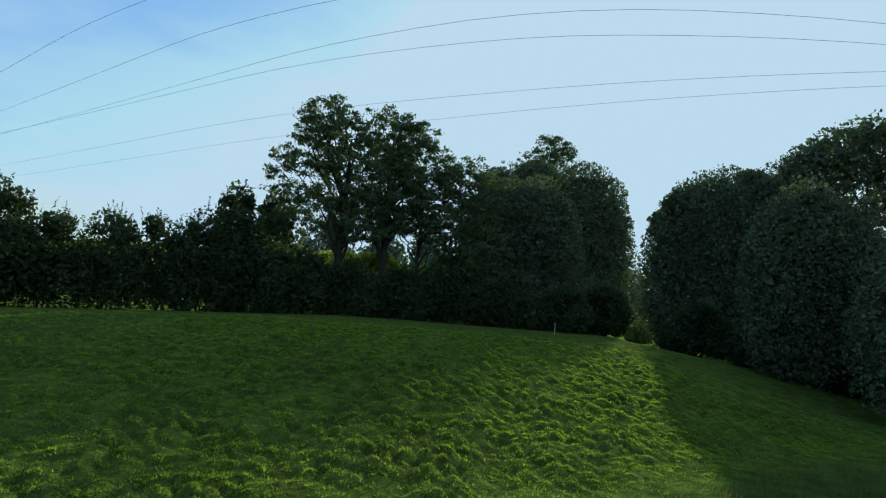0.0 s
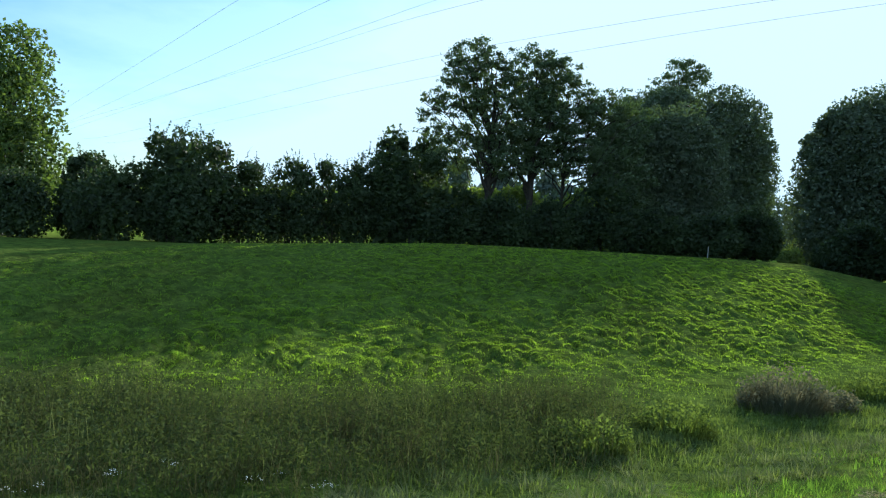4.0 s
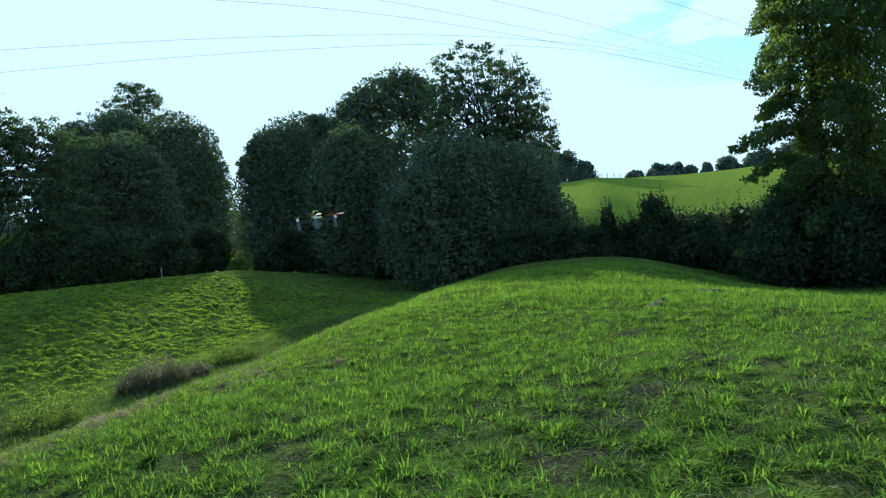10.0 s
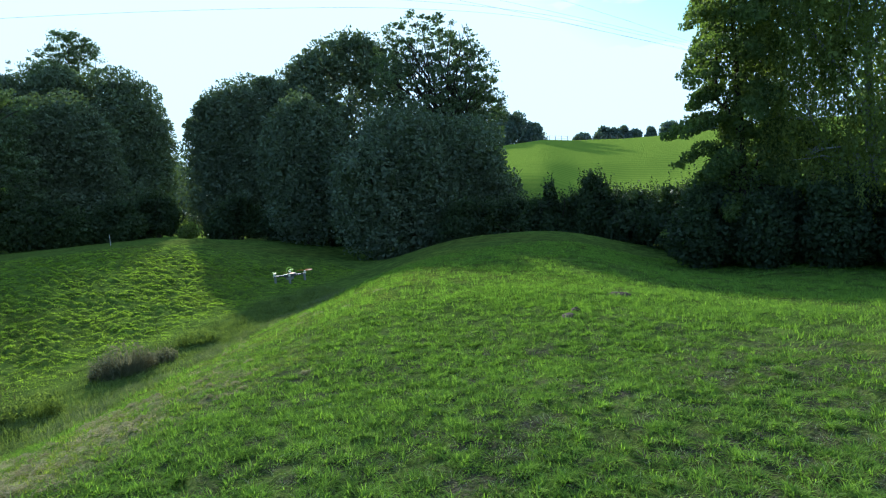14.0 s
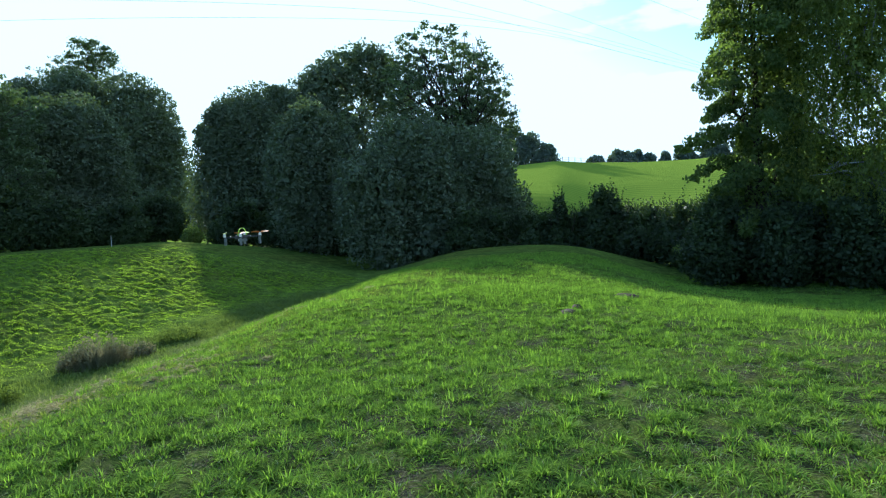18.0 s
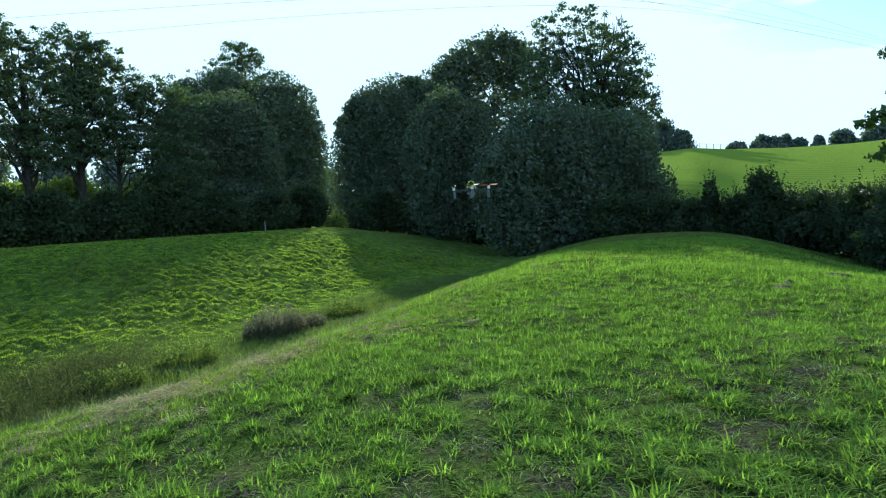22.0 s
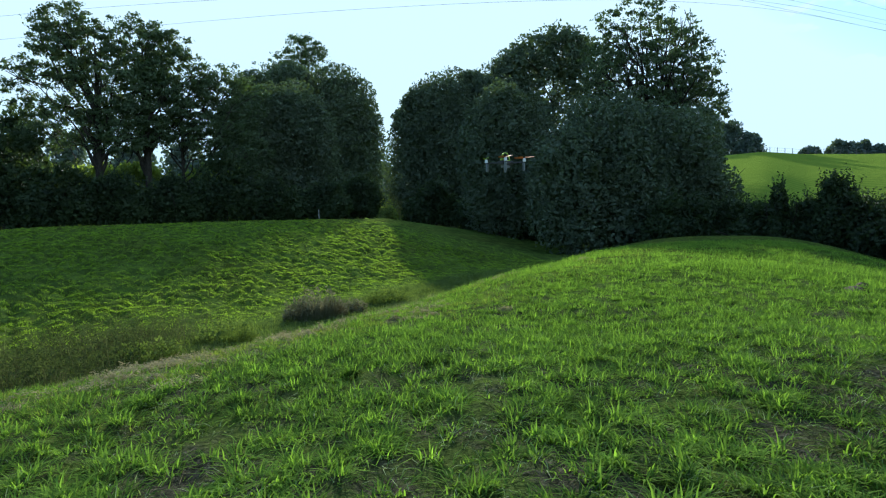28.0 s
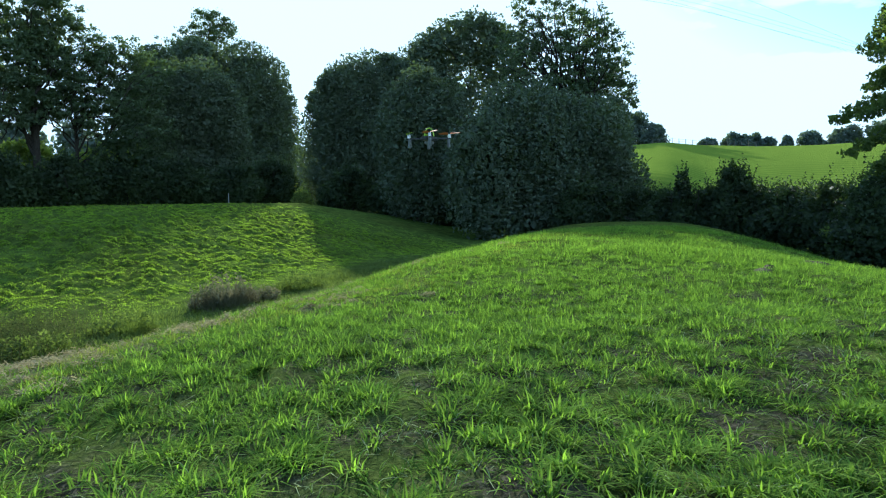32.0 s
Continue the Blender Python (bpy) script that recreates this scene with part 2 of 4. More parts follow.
TURF = meadow_material()
DEAD = (1.15, 1.05, 0.8)
OAK_LEAF = leaf_material("oak_leaf", (0.05, 0.072, 0.034), (0.095, 0.135, 0.062), 0.26, 0.35, 0.35, 0.45, 0.3)
DOME_LEAF = leaf_material("hornbeam_leaf", (0.06, 0.08, 0.046), (0.102, 0.134, 0.08), 0.22, 0.3, 0.3, 0.5, 0.25)
HEDGE_LEAF = leaf_material("hedge_leaf", (0.022, 0.034, 0.017), (0.058, 0.085, 0.034), 0.3, 0.3, 0.35, 0.3, 0.3)
WILLOW_LEAF = leaf_material("birch_leaf", (0.06, 0.085, 0.03), (0.25, 0.29, 0.09), 0.5)
BEECH_LEAF = leaf_material("beech_leaf", (0.036, 0.06, 0.026), (0.145, 0.19, 0.066), 0.44)
# distant foliage: the air's haze is put into this pale bluish leaf colour
HAZED_LEAF = leaf_material("hazed_leaf", (0.09, 0.118, 0.108), (0.13, 0.16, 0.138), 0.2)
BLADE = leaf_material("grass_blade", (0.013, 0.034, 0.015), (0.235, 0.365, 0.06), 0.43, 0.3, 2.6, 0.0, 0.6, (1.5, 1.7, 0.62))
SHORT = leaf_material("short_blade", (0.018, 0.036, 0.014), (0.135, 0.2, 0.045), 0.4, 0.3, 3.0, 0.0, 0.5)
MOWN = leaf_material("mown_blade", (0.07, 0.1, 0.022), (0.26, 0.36, 0.06), 0.68, 0.2, 1.6, 0.0, 0.4)
STUB = leaf_material("stubble_blade", (0.05, 0.066, 0.022), (0.25, 0.29, 0.07), 0.42, 0.2, 1.6, 0.0, 0.5)
RANK = leaf_material("rank_blade", (0.045, 0.066, 0.024), (0.17, 0.21, 0.07), 0.38, 0.2, 1.2, 0.0, 0.5)
PALE = leaf_material("pale_grass", (0.05, 0.066, 0.03), (0.22, 0.24, 0.12), 0.4, 0.5, 1.2, 0.0, 0.5, (1.3, 1.4, 0.7))
REED = leaf_material("reed_stem", (0.032, 0.04, 0.017), (0.12, 0.13, 0.06), 0.36, 0.2, 0.7, 0.0, 0.5, DEAD)
WEED = leaf_material("weed_leaf", (0.026, 0.04, 0.016), (0.085, 0.112, 0.045), 0.36, 0.3, 0.8, 0.0, 0.5, (1.3, 1.3, 0.6))
DRY = leaf_material("dry_grass", (0.075, 0.084, 0.05), (0.22, 0.22, 0.135), 0.34, 0.2, 1.2, 0.0, 0.5, DEAD)
STRAW = leaf_material("dead_straw", (0.12, 0.1, 0.06), (0.42, 0.36, 0.22), 0.3, 0.3, 2.4, 0.0, 0.5, DEAD)
# pale blades whose light colour also paints the glints on the grass
GLINT = leaf_material("glint_blade", (0.1, 0.15, 0.06), (0.36, 0.42, 0.22), 0.25, 0.3, 3.0, 0.0, 0.7)
HAY = leaf_material("hay_strand", (0.11, 0.105, 0.062), (0.42, 0.39, 0.235), 0.4, 0.3, 2.0, 0.0, 0.5, DEAD)
BLOOM = plain_material("umbel_bloom", (0.7, 0.72, 0.66), 0.8)
OAK_BARK = bark_material("oak_bark", (0.02, 0.017, 0.013), (0.065, 0.055, 0.043))
SILVER_BARK = bark_material("birch_bark", (0.05, 0.05, 0.045), (0.42, 0.42, 0.4))
SOIL = bark_material("mole_soil", (0.035, 0.024, 0.016), (0.11, 0.08, 0.055))


# ---- building helpers ----
def mesh_from(name, verts, faces, mat, smooth=False):
    """A mesh from arrays: verts n x 3, faces m x k of vertex indices."""
    me = bpy.data.meshes.new(name)
    verts, faces = np.asarray(verts, np.float32), np.asarray(faces, np.int32)
    m, k = faces.shape
    me.vertices.add(len(verts))
    me.vertices.foreach_set("co", verts.ravel())
    me.loops.add(m * k)
    me.loops.foreach_set("vertex_index", faces.ravel())
    me.polygons.add(m)
    me.polygons.foreach_set("loop_start", np.arange(0, m * k, k, dtype=np.int32))
    me.update(calc_edges=True)
    if smooth:
        me.polygons.foreach_set("use_smooth", np.ones(m, bool))
    me.materials.append(mat)
    return me


def child(name, me, parent, label=""):
    ob = new(name, me)
    ob.parent = parent
    return tagged(ob, label)


def part(name, bm, mat, parent, label=""):
    me = bpy.data.meshes.new(name)
    bm.to_mesh(me)
    bm.free()
    me.materials.append(mat)
    return child(name, me, parent, label)


def thing(name, place, label, category, group="", turn=0.0):
    ob = new(name)
    ob.matrix_basis = pose(*place, 0, 0, turn)
    return tagged(ob, label, category, group)


def tubes(lines, sides=6):
    """Tapered tubes along lines of (point, radius); returns verts and quads."""
    verts, faces = [], []
    for line in lines:
        first = len(verts)
        for i, (p, r) in enumerate(line):
            a, b = Vector(line[max(i - 1, 0)][0]), Vector(line[min(i + 1, len(line) - 1)][0])
            way = (b - a).normalized()
            u = way.orthogonal().normalized()
            w = way.cross(u)
            for s in range(sides):
                t = 2 * math.pi * s / sides
                verts.append(Vector(p) + (u * math.cos(t) + w * math.sin(t)) * float(r))
        for i in range(len(line) - 1):
            for s in range(sides):
                c, e = first + i * sides + s, first + i * sides + (s + 1) % sides
                faces.append((c, e, e + sides, c + sides))
    return np.array([tuple(v) for v in verts]), np.array(faces)


def leaves(points, size, rng, droop=0.0, long=1.6):
    """A folded, pointed leaf at every point, turned at random."""
    n = len(points)
    a = rng.normal(size=(n, 3))
    a[:, 2] -= droop * 2
    a /= np.linalg.norm(a, axis=1, keepdims=True)
    b = np.cross(a, rng.normal(size=(n, 3)))
    b /= np.linalg.norm(b, axis=1, keepdims=True)
    c = np.cross(a, b)
    s = size * rng.uniform(0.6, 1.35, (n, 1))
    v = np.empty((n, 4, 3))
    v[:, 0] = points - a * s * 0.5 * long
    v[:, 1] = points + b * s * 0.5 + c * s * 0.18
    v[:, 2] = points + a * s * 0.5 * long
    v[:, 3] = points - b * s * 0.5 + c * s * 0.18
    i = np.arange(n)[:, None] * 4
    return v.reshape(-1, 3), np.concatenate([i + [0, 1, 2], i + [0, 2, 3]], 1).reshape(-1, 3)


def lumps(p, seed, scale):
    """Cheap smooth 3D variation in -1..1, from a few sines."""
    r = np.random.default_rng(seed)
    total = np.zeros(len(p))
    for k in range(6):
        w = r.normal(size=3) * scale * (1 + 0.6 * k)
        total += np.sin(p @ w + r.uniform(0, 6.28)) / (1 + 0.35 * k)
    return total / 2.6


def crown_points(lobes, count, rng, shell=0.55, ragged=0.25, gaps=-0.35, scale=0.9, seed=1):
    """Points in the outer part of ellipsoid lobes (x, y, z, rx, ry, rz), with clumps and gaps."""
    lobes = np.array(lobes, float)
    weight = (lobes[:, 3] * lobes[:, 4] * lobes[:, 5]) ** 0.7
    pick = rng.choice(len(lobes), size=int(count * 1.7), p=weight / weight.sum())
    way = rng.normal(size=(len(pick), 3))
    way /= np.linalg.norm(way, axis=1, keepdims=True)
    r = rng.uniform(shell**3, 1, len(pick)) ** (1 / 3)
    p = lobes[pick, :3] + way * lobes[pick, 3:] * r[:, None]
    v = lumps(p, seed, scale)
    p += way * (ragged * v)[:, None] * lobes[pick, 3:].mean(1, keepdims=True)
    keep = lumps(p, seed + 7, scale * 1.3) > gaps
    return p[keep][:count]


def branch_line(start, end, r0, r1, rng, steps=5, wander=0.06):
    start, end = np.array(start, float), np.array(end, float)
    span = np.linalg.norm(end - start)
    line = []
    for i in range(steps + 1):
        f = i / steps
        p = start + (end - start) * f + rng.normal(size=3) * span * wander * math.sin(math.pi * f)
        p[2] += span * 0.08 * math.sin(math.pi * f)
        line.append((tuple(p), r0 + (r1 - r0) * f))
    return line


def tree(name, place, label, category, lobes, count, leaf, leaf_mat, seed, trunk_r=0.4, trunk_top=None, limbs=7, bark=None,
         shell=0.5, ragged=0.25, gaps=-0.35, scale=0.9, droop=0.0, long=1.6, group="", inner=0.0, strands=0, clusters=0, puff=1.0, fork=0.0, lumpy=0):
    """A tree: tapered trunk, limbs reaching into the crown's lobes, a crown of single leaves."""
    count, leaf = int(count * 0.85), leaf * 1.07
    rng = np.random.default_rng(seed)
    bark = bark or OAK_BARK
    for _ in range(lumpy):
        x, y, z, rx, ry, rz = lobes[rng.integers(0, len(lobes))]
        way = rng.normal(size=3)
        way[2] = abs(way[2]) * 0.8
        way /= np.linalg.norm(way)
        s = min(rx, rz) * rng.uniform(0.1, 0.22)
        lobes = lobes + [(x + way[0] * rx * 0.88, y + way[1] * ry * 0.88, z + way[2] * rz * 0.88, s, s, s * 0.8)]
    base = thing(name, place, label, category, group)
    top = trunk_top or max(l[2] for l in lobes)
    lean = rng.normal(size=2) * 0.02 * top
    line = [((lean[0] * f * f + 0.12 * math.sin(4 * f + seed), lean[1] * f * f, -0.6 + (top + 0.6) * f), trunk_r * (1.35 if f == 0 else 1 - 0.8 * f)) for f in (0, 0.06, 0.2, 0.4, 0.6, 0.8, 1.0)]
    v, f = tubes([line], 9)
    child("trunk", mesh_from("trunk", v, f, bark, True), base)
    order = sorted(lobes, key=lambda l: -l[3] * l[4] * l[5])
    for k in range(limbs):
        x, y, z, rx, ry, rz = order[k % len(order)]
        way = rng.normal(size=3)
        way[2] = abs(way[2]) * 0.6
        way /= np.linalg.norm(way)
        end = np.array((x, y, z)) + way * np.array((rx, ry, rz)) * 0.85
        f0 = min(0.9, max(0.22, (end[2] - 0.45 * math.hypot(end[0], end[1])) / top * rng.uniform(0.5, 0.9)))
        start = np.array((lean[0] * f0 * f0, lean[1] * f0 * f0, top * f0))
        r0 = trunk_r * (1 - 0.75 * f0) * 0.6
        if fork:
            way = np.array((math.cos(2.4 * k), 0.7 * math.sin(2.4 * k), rng.uniform(-0.25, 1.3)))
            x, y, z, rx, ry, rz = order[0]
            end = np.array((x, y, z)) + way / np.linalg.norm(way) * np.array((rx, ry, rz)) * rng.uniform(0.8, 0.98)
            f0 = min(0.95, (fork + 0.28 * max(0, end[2] - fork) * rng.uniform(0.1, 1.0)) / top)
            start = np.array((lean[0] * f0 * f0, lean[1] * f0 * f0, top * f0))
            r0 = 0.17
        lines = [branch_line(start, end, r0, 0.03, rng)]
        for _ in range(4):
            s = np.array(lines[0][rng.integers(2, 5)][0])
            e = s + rng.normal(size=3) * np.array((rx, ry, rz)) * (0.2 if fork else 0.3)
            lines.append(branch_line(s, e, r0 * 0.35, 0.015, rng, 3))
        v, f = tubes(lines, 5)
        child("branch", mesh_from("branch", v, f, bark, True), base)
    if clusters:
        mids = crown_points(lobes, clusters, rng, shell, ragged, gaps, scale, seed)
        pick = rng.integers(0, len(mids), count)
        wide = puff * rng.uniform(0.55, 1.3, len(mids))[pick]
        off = rng.normal(size=(count, 3)) * np.stack([wide, wide, wide * 0.6], 1) * 0.5
        pts = mids[pick] + off
        near = mids[rng.integers(0, len(mids), min(90, len(mids)))]
        twigs = [branch_line((q[0] * 0.7, q[1] * 0.7, max(top * 0.2, q[2] - 1.6)), q, 0.06, 0.012, rng, 3) for q in near]
        v, f = tubes(twigs, 4)
        tagged(child("twig_mass", mesh_from("twig_mass", v, f, bark, True), base), kind="stuff")
    else:
        pts = crown_points(lobes, count, rng, shell, ragged, gaps, scale, seed)
    v, f = leaves(pts, leaf, rng, droop, long)
    if inner:
        q = crown_points([(x, y, z, rx * 0.78, ry * 0.78, rz * 0.8) for x, y, z, rx, ry, rz in lobes], int(count * inner), rng, 0.0, 0.1, -2.0, scale, seed)
        v2, f2 = leaves(q, leaf * 2.6, rng)
        v, f = np.concatenate([v, v2]), np.concatenate([f, f2 + len(v)])
    if strands:
        spots = crown_points(lobes, strands, rng, 0.75, 0.1, -0.2, scale, seed)
        n = 26
        fall = np.cumsum(rng.uniform(0.05, 0.13, (len(spots), n)), 1)
        q = np.repeat(spots[:, None], n, 1) + rng.normal(size=(len(spots), n, 3)) * 0.06
        q[:, :, 2] -= fall
        v2, f2 = leaves(q.reshape(-1, 3), leaf * 0.8, rng, 1.2, 2.2)
        v, f = np.concatenate([v, v2]), np.concatenate([f, f2 + len(v)])
    child("crown", mesh_from("crown", v, f, leaf_mat), base)
    return base


# ---- the lie of the land ----
AXIS_X = (-90, -40, -20, -10, -4, 0, 8, 15, 24, 40, 80)
AXIS_Y = (8, 9, 11, 13.5, 17, 20.5, 29, 36, 44, 56, 76)


def smooth(t):
    t = np.clip(t, 0, 1)
    return t * t * (3 - 2 * t)


def across(x, y):
    """Metres from the bottom line of the hollow, positive on its far side."""
    line = sum(np.interp(x + k, AXIS_X, AXIS_Y) for k in (-4, -2, 0, 2, 4)) / 5
    return (y - line) * 0.8


def height(x, y):
    x, y = np.asarray(x, float), np.asarray(y, float)
    d = across(x, y)
    floor = np.interp(x, (-60, -30, -10, 3, 10, 24, 45), (-1.4, -1.8, -1.8, -1.7, -1.7, -2.4, -3.2))
    far = np.interp(x, (-70, -42, -15, 10, 20, 34, 60), (-0.6, 0.1, 1.5, 1.5, 0.1, -1.2, -2.0))
    near = 0.15 - 3.2 * smooth((x - 11) / 24) - 0.5 * smooth((-x - 4) / 20) + 0.12 * np.sin(0.35 * x + 0.5) * np.sin(0.4 * y)
    z = np.where(d > 0, floor + (far - floor) * smooth((d - 1.5) / np.interp(x, (-45, -12, 0, 25), (36, 28, 20, 19))), floor + (near - floor) * smooth((-d - 1.0) / 10))
    r, az = np.hypot(x, y), np.degrees(np.arctan2(x, y))
    rise = np.interp(az, (-180, -70, -45, -30, -12, -4, 1, 14, 24, 35, 46, 60, 95, 180), (4, 11, 14, 18, 20, 16, 4, 4, 9, 13, 16, 17, 14, 4))
    z = z + rise * smooth((r - 84) / 170)
    z = z + np.interp(az, (20, 33, 42, 45, 49, 53, 62, 80), (0, 8.2, 7.4, 5.0, 3.4, 2.6, 2.4, 0)) * smooth((r - 72) / 38)
    z = z + 0.05 * np.sin(0.9 * x + 0.6 * y) * np.sin(0.7 * y - 0.4 * x) * smooth((60 - r) / 30)
    z = z - 0.42 * np.exp(-(((x - 15.5) / 6) ** 2 + ((y - 9.0) / 6.5) ** 2)) + 0.2 * np.exp(-(((x - 31) / 8) ** 2 + ((y - 17) / 9) ** 2))
    z = z + np.maximum(0, 0.13 - 0.02 * (r - 24) - z) * np.exp(-np.abs((az - 38.5) / 10.8) ** 3) * smooth((r - 20) / 9) * smooth((60 - r) / 9)
    z = z + 0.16 * np.exp(-(((x - 11.0) / 7) ** 2 + ((y - 19.5) / 7.5) ** 2)) * smooth((-d - 0.5) / 4)
    z = z + 0.075 * hay_at(x, y) * hummocks(2.6 * x, 2.6 * y) + 0.045 * hummocks(2.0 * x, 2.0 * y) * smooth((-d - 3) / 4) * smooth((24 - r) / 12) * (1 - hay_at(x, y))
    return z + 0.18 * hummocks(x, y) * smooth((d - 2) / 4) * smooth((62 - r) / 20)


def hummocks(x, y):
    """The small tufty mounds of the mown bank, each two or three feet wide; about -1 to 1."""
    u, w = x + 0.5 * np.sin(0.9 * y + 0.4) + 0.22 * np.sin(2.9 * y + 1.3 * np.sin(0.7 * x)), y + 0.5 * np.sin(0.8 * x + 1.1) + 0.3 * np.sin(2.3 * x)
    a = np.abs(np.sin(3.1 * u + 1.1 * np.sin(1.3 * w)) * np.sin(2.9 * w + 1.2 * np.sin(1.5 * u + 0.6)))
    b = np.abs(np.sin(5.7 * u + 1.9 * w + 1.4 * np.sin(1.9 * w)) * np.sin(5.3 * w - 1.8 * u + 1.1 * np.sin(2.2 * u)))
    c = np.sin(0.9 * x + 1.7 * np.sin(0.8 * y)) * np.sin(1.1 * y + 1.3 * np.sin(0.7 * x))
    return (1.3 * np.sqrt(a) + 1.3 * np.sqrt(b) - 1.5) * (0.8 + 0.45 * c)


def ground_at(x, y):
    return float(height(x, y))


def hay_at(x, y):
    """How thickly the cut hay lies: a swath along the near slope of the hollow."""
    d = across(np.asarray(x, float), np.asarray(y, float))
    wave = 0.8 * np.sin(0.5 * np.asarray(x) + 0.3)
    core = np.exp(-(((np.asarray(x) + 0.4) / 2.8) ** 2 + ((d + 8.6) / 2.6) ** 2))
    return smooth((d + 11.4 + 0.6 * wave) / 1.8) * smooth((-4.4 - d + wave) / 2.6) * smooth((np.asarray(x) + 4.5) / 3) * (0.14 + 0.86 * core) * smooth((14 - np.asarray(x)) / 8)


angle = np.radians(np.concatenate([np.arange(-75, -38, 0.7), np.arange(-38, 30, 0.26), np.arange(30, 95, 0.7), np.arange(95, 285, 7.5)]))
reach = np.concatenate([[0.02], np.geomspace(0.8, 30, 170), np.linspace(30.2, 70, 160), np.geomspace(72, 400, 60), np.geomspace(450, 2500, 12)])
gx, gy = np.sin(angle)[None] * reach[:, None], np.cos(angle)[None] * reach[:, None] - 7.0
na = len(angle)
rows_i, cols_i = np.meshgrid(np.arange(len(reach) - 1), np.arange(na), indexing="ij")
a0 = (rows_i * na + cols_i).ravel()
a1 = (rows_i * na + (cols_i + 1) % na).ravel()
me = mesh_from("ground", np.stack([gx, gy, height(gx, gy)], -1).reshape(-1, 3), np.stack([a0, a0 + na, a1 + na, a1], 1), TURF, True)
me.attributes.new("hay", "FLOAT", "POINT").data.foreach_set("value", hay_at(gx, gy).ravel().astype(np.float32))
me.attributes.new("rough", "FLOAT", "POINT").data.foreach_set("value", (smooth((-across(gx, gy) - 3) / 4) * smooth((17 - np.hypot(gx, gy)) / 8) * (1 - hay_at(gx, gy))).ravel().astype(np.float32))
me.attributes.new("field", "FLOAT", "POINT").data.foreach_set("value", smooth((np.hypot(gx, gy) - 84) / 25).ravel().astype(np.float32))
ground = tagged(new("ground", me), "mown green meadow with a grassy hollow and rising fields", "ground", kind="structure")


# ---- trees and hedges ----
def spot(x, y):
    return (x, y, ground_at(x, y))


def blob(rng, width, low, high, n=9, deep=0.8):
    """Lobes that fill a crown of that width between two heights."""
    out = []
    for k in range(n):
        t = rng.uniform(0, 6.28)
        z = low + (high - low) * (0.18 + 0.68 * (k + 0.5) / n)
        f = math.sin(math.pi * min(1, max(0.12, 0.12 + 0.8 * (z - low) / (high - low))))
        w = width / 2 * f * 0.62 * rng.uniform(0.5, 1.0)
        s = width / 2 * rng.uniform(0.38, 0.55) * (0.6 + 0.4 * f)
        out.append((w * math.cos(t), w * math.sin(t) * deep, z, s, s * deep, s * 0.75))
    out.append((0, 0, low + 0.32 * (high - low), width * 0.5, width * 0.4, 0.34 * (high - low)))
    return out


R = np.random.default_rng(5)
# the pair of oaks and their small neighbour
tree("oak_tree", spot(-17.4, 75.5), "tall spreading oak with sky gaps in its crown beside the hedge", "tree",
     [(-1.8, 0, 19.0, 4.0, 2.4, 4.6), (-4.6, 0, 14.8, 4.6, 2.6, 4.2), (1.2, 0, 14.5, 4.4, 2.4, 4.4), (-3, 0, 10.5, 4.8, 2.6, 2.6), (2, 0, 10, 4, 2.2, 2.6), (-2.5, 0, 20.6, 3.6, 2.0, 2.6)],
     37000, 0.17, OAK_LEAF, 11, 0.5, 19, 26, shell=0.35, ragged=0.14, gaps=-0.6, scale=0.9, clusters=640, puff=0.6)
tree("oak_tree", spot(-12.9, 77), "tall oak with a rounded top beside its twin", "tree",
     [(-0.6, 0, 19.3, 4.0, 2.4, 4.4), (2.0, 0, 18.6, 3.6, 2.2, 3.4), (3.6, 0, 15.8, 4.2, 2.4, 3.8), (-0.5, 0, 14.5, 4.2, 2.3, 3.6), (3, 0, 11.5, 4.6, 2.3, 2.6), (-1, 0, 10.5, 4, 2.2, 2.4)],
     37000, 0.17, OAK_LEAF, 12, 0.45, 20, 26, shell=0.35, ragged=0.14, gaps=-0.6, scale=0.9, clusters=620, puff=0.6)
tree("oak_tree", spot(-9.6, 78.5), "smaller forked oak with a loose crown", "tree",
     [(1.5, 0, 14, 3.6, 3, 2.6), (4.6, 0, 16, 3.2, 2.4, 2.4), (-1.5, 0, 10.5, 3, 2.6, 2), (5.6, 0, 11.5, 3.2, 2.4, 3), (2, 0, 9, 3, 2.4, 1.8), (7.5, 0, 14, 2.6, 2.4, 3), (7.5, 0, 8, 2.8, 2.4, 3)],
     24000, 0.17, OAK_LEAF, 13, 0.28, 13, 20, shell=0.3, ragged=0.2, gaps=-0.5, scale=0.9, clusters=460, puff=0.6)
# the dense tree on one side of the gap, and the poplar behind it
tree("hornbeam_tree", spot(8.2, 122.5), "dense dark round-topped tree beside the gap", "tree",
     [(4.8, 0.0, 18.4, 8.2, 6.4, 10.3), (-4.3, 0.0, 16.4, 6.8, 6.1, 10.4), (8.2, 0.0, 12.8, 5.8, 5.6, 10.0), (-10.0, 0.0, 11.5, 5.6, 5.4, 9.6), (-3.6, 0.0, 24.0, 4.6, 3.8, 4.8), (-10.6, 0.0, 22.0, 3.8, 3.8, 5.0), (-14.0, 0.0, 15.0, 3.6, 3.6, 7.0), (0.0, -1.5, 6.4, 13.0, 6.1, 7.2)],
     88000, 0.28, DOME_LEAF, 21, 0.5, 14, 6, shell=0.76, ragged=0.13, gaps=-1.1, scale=0.6, inner=0.18, lumpy=64)
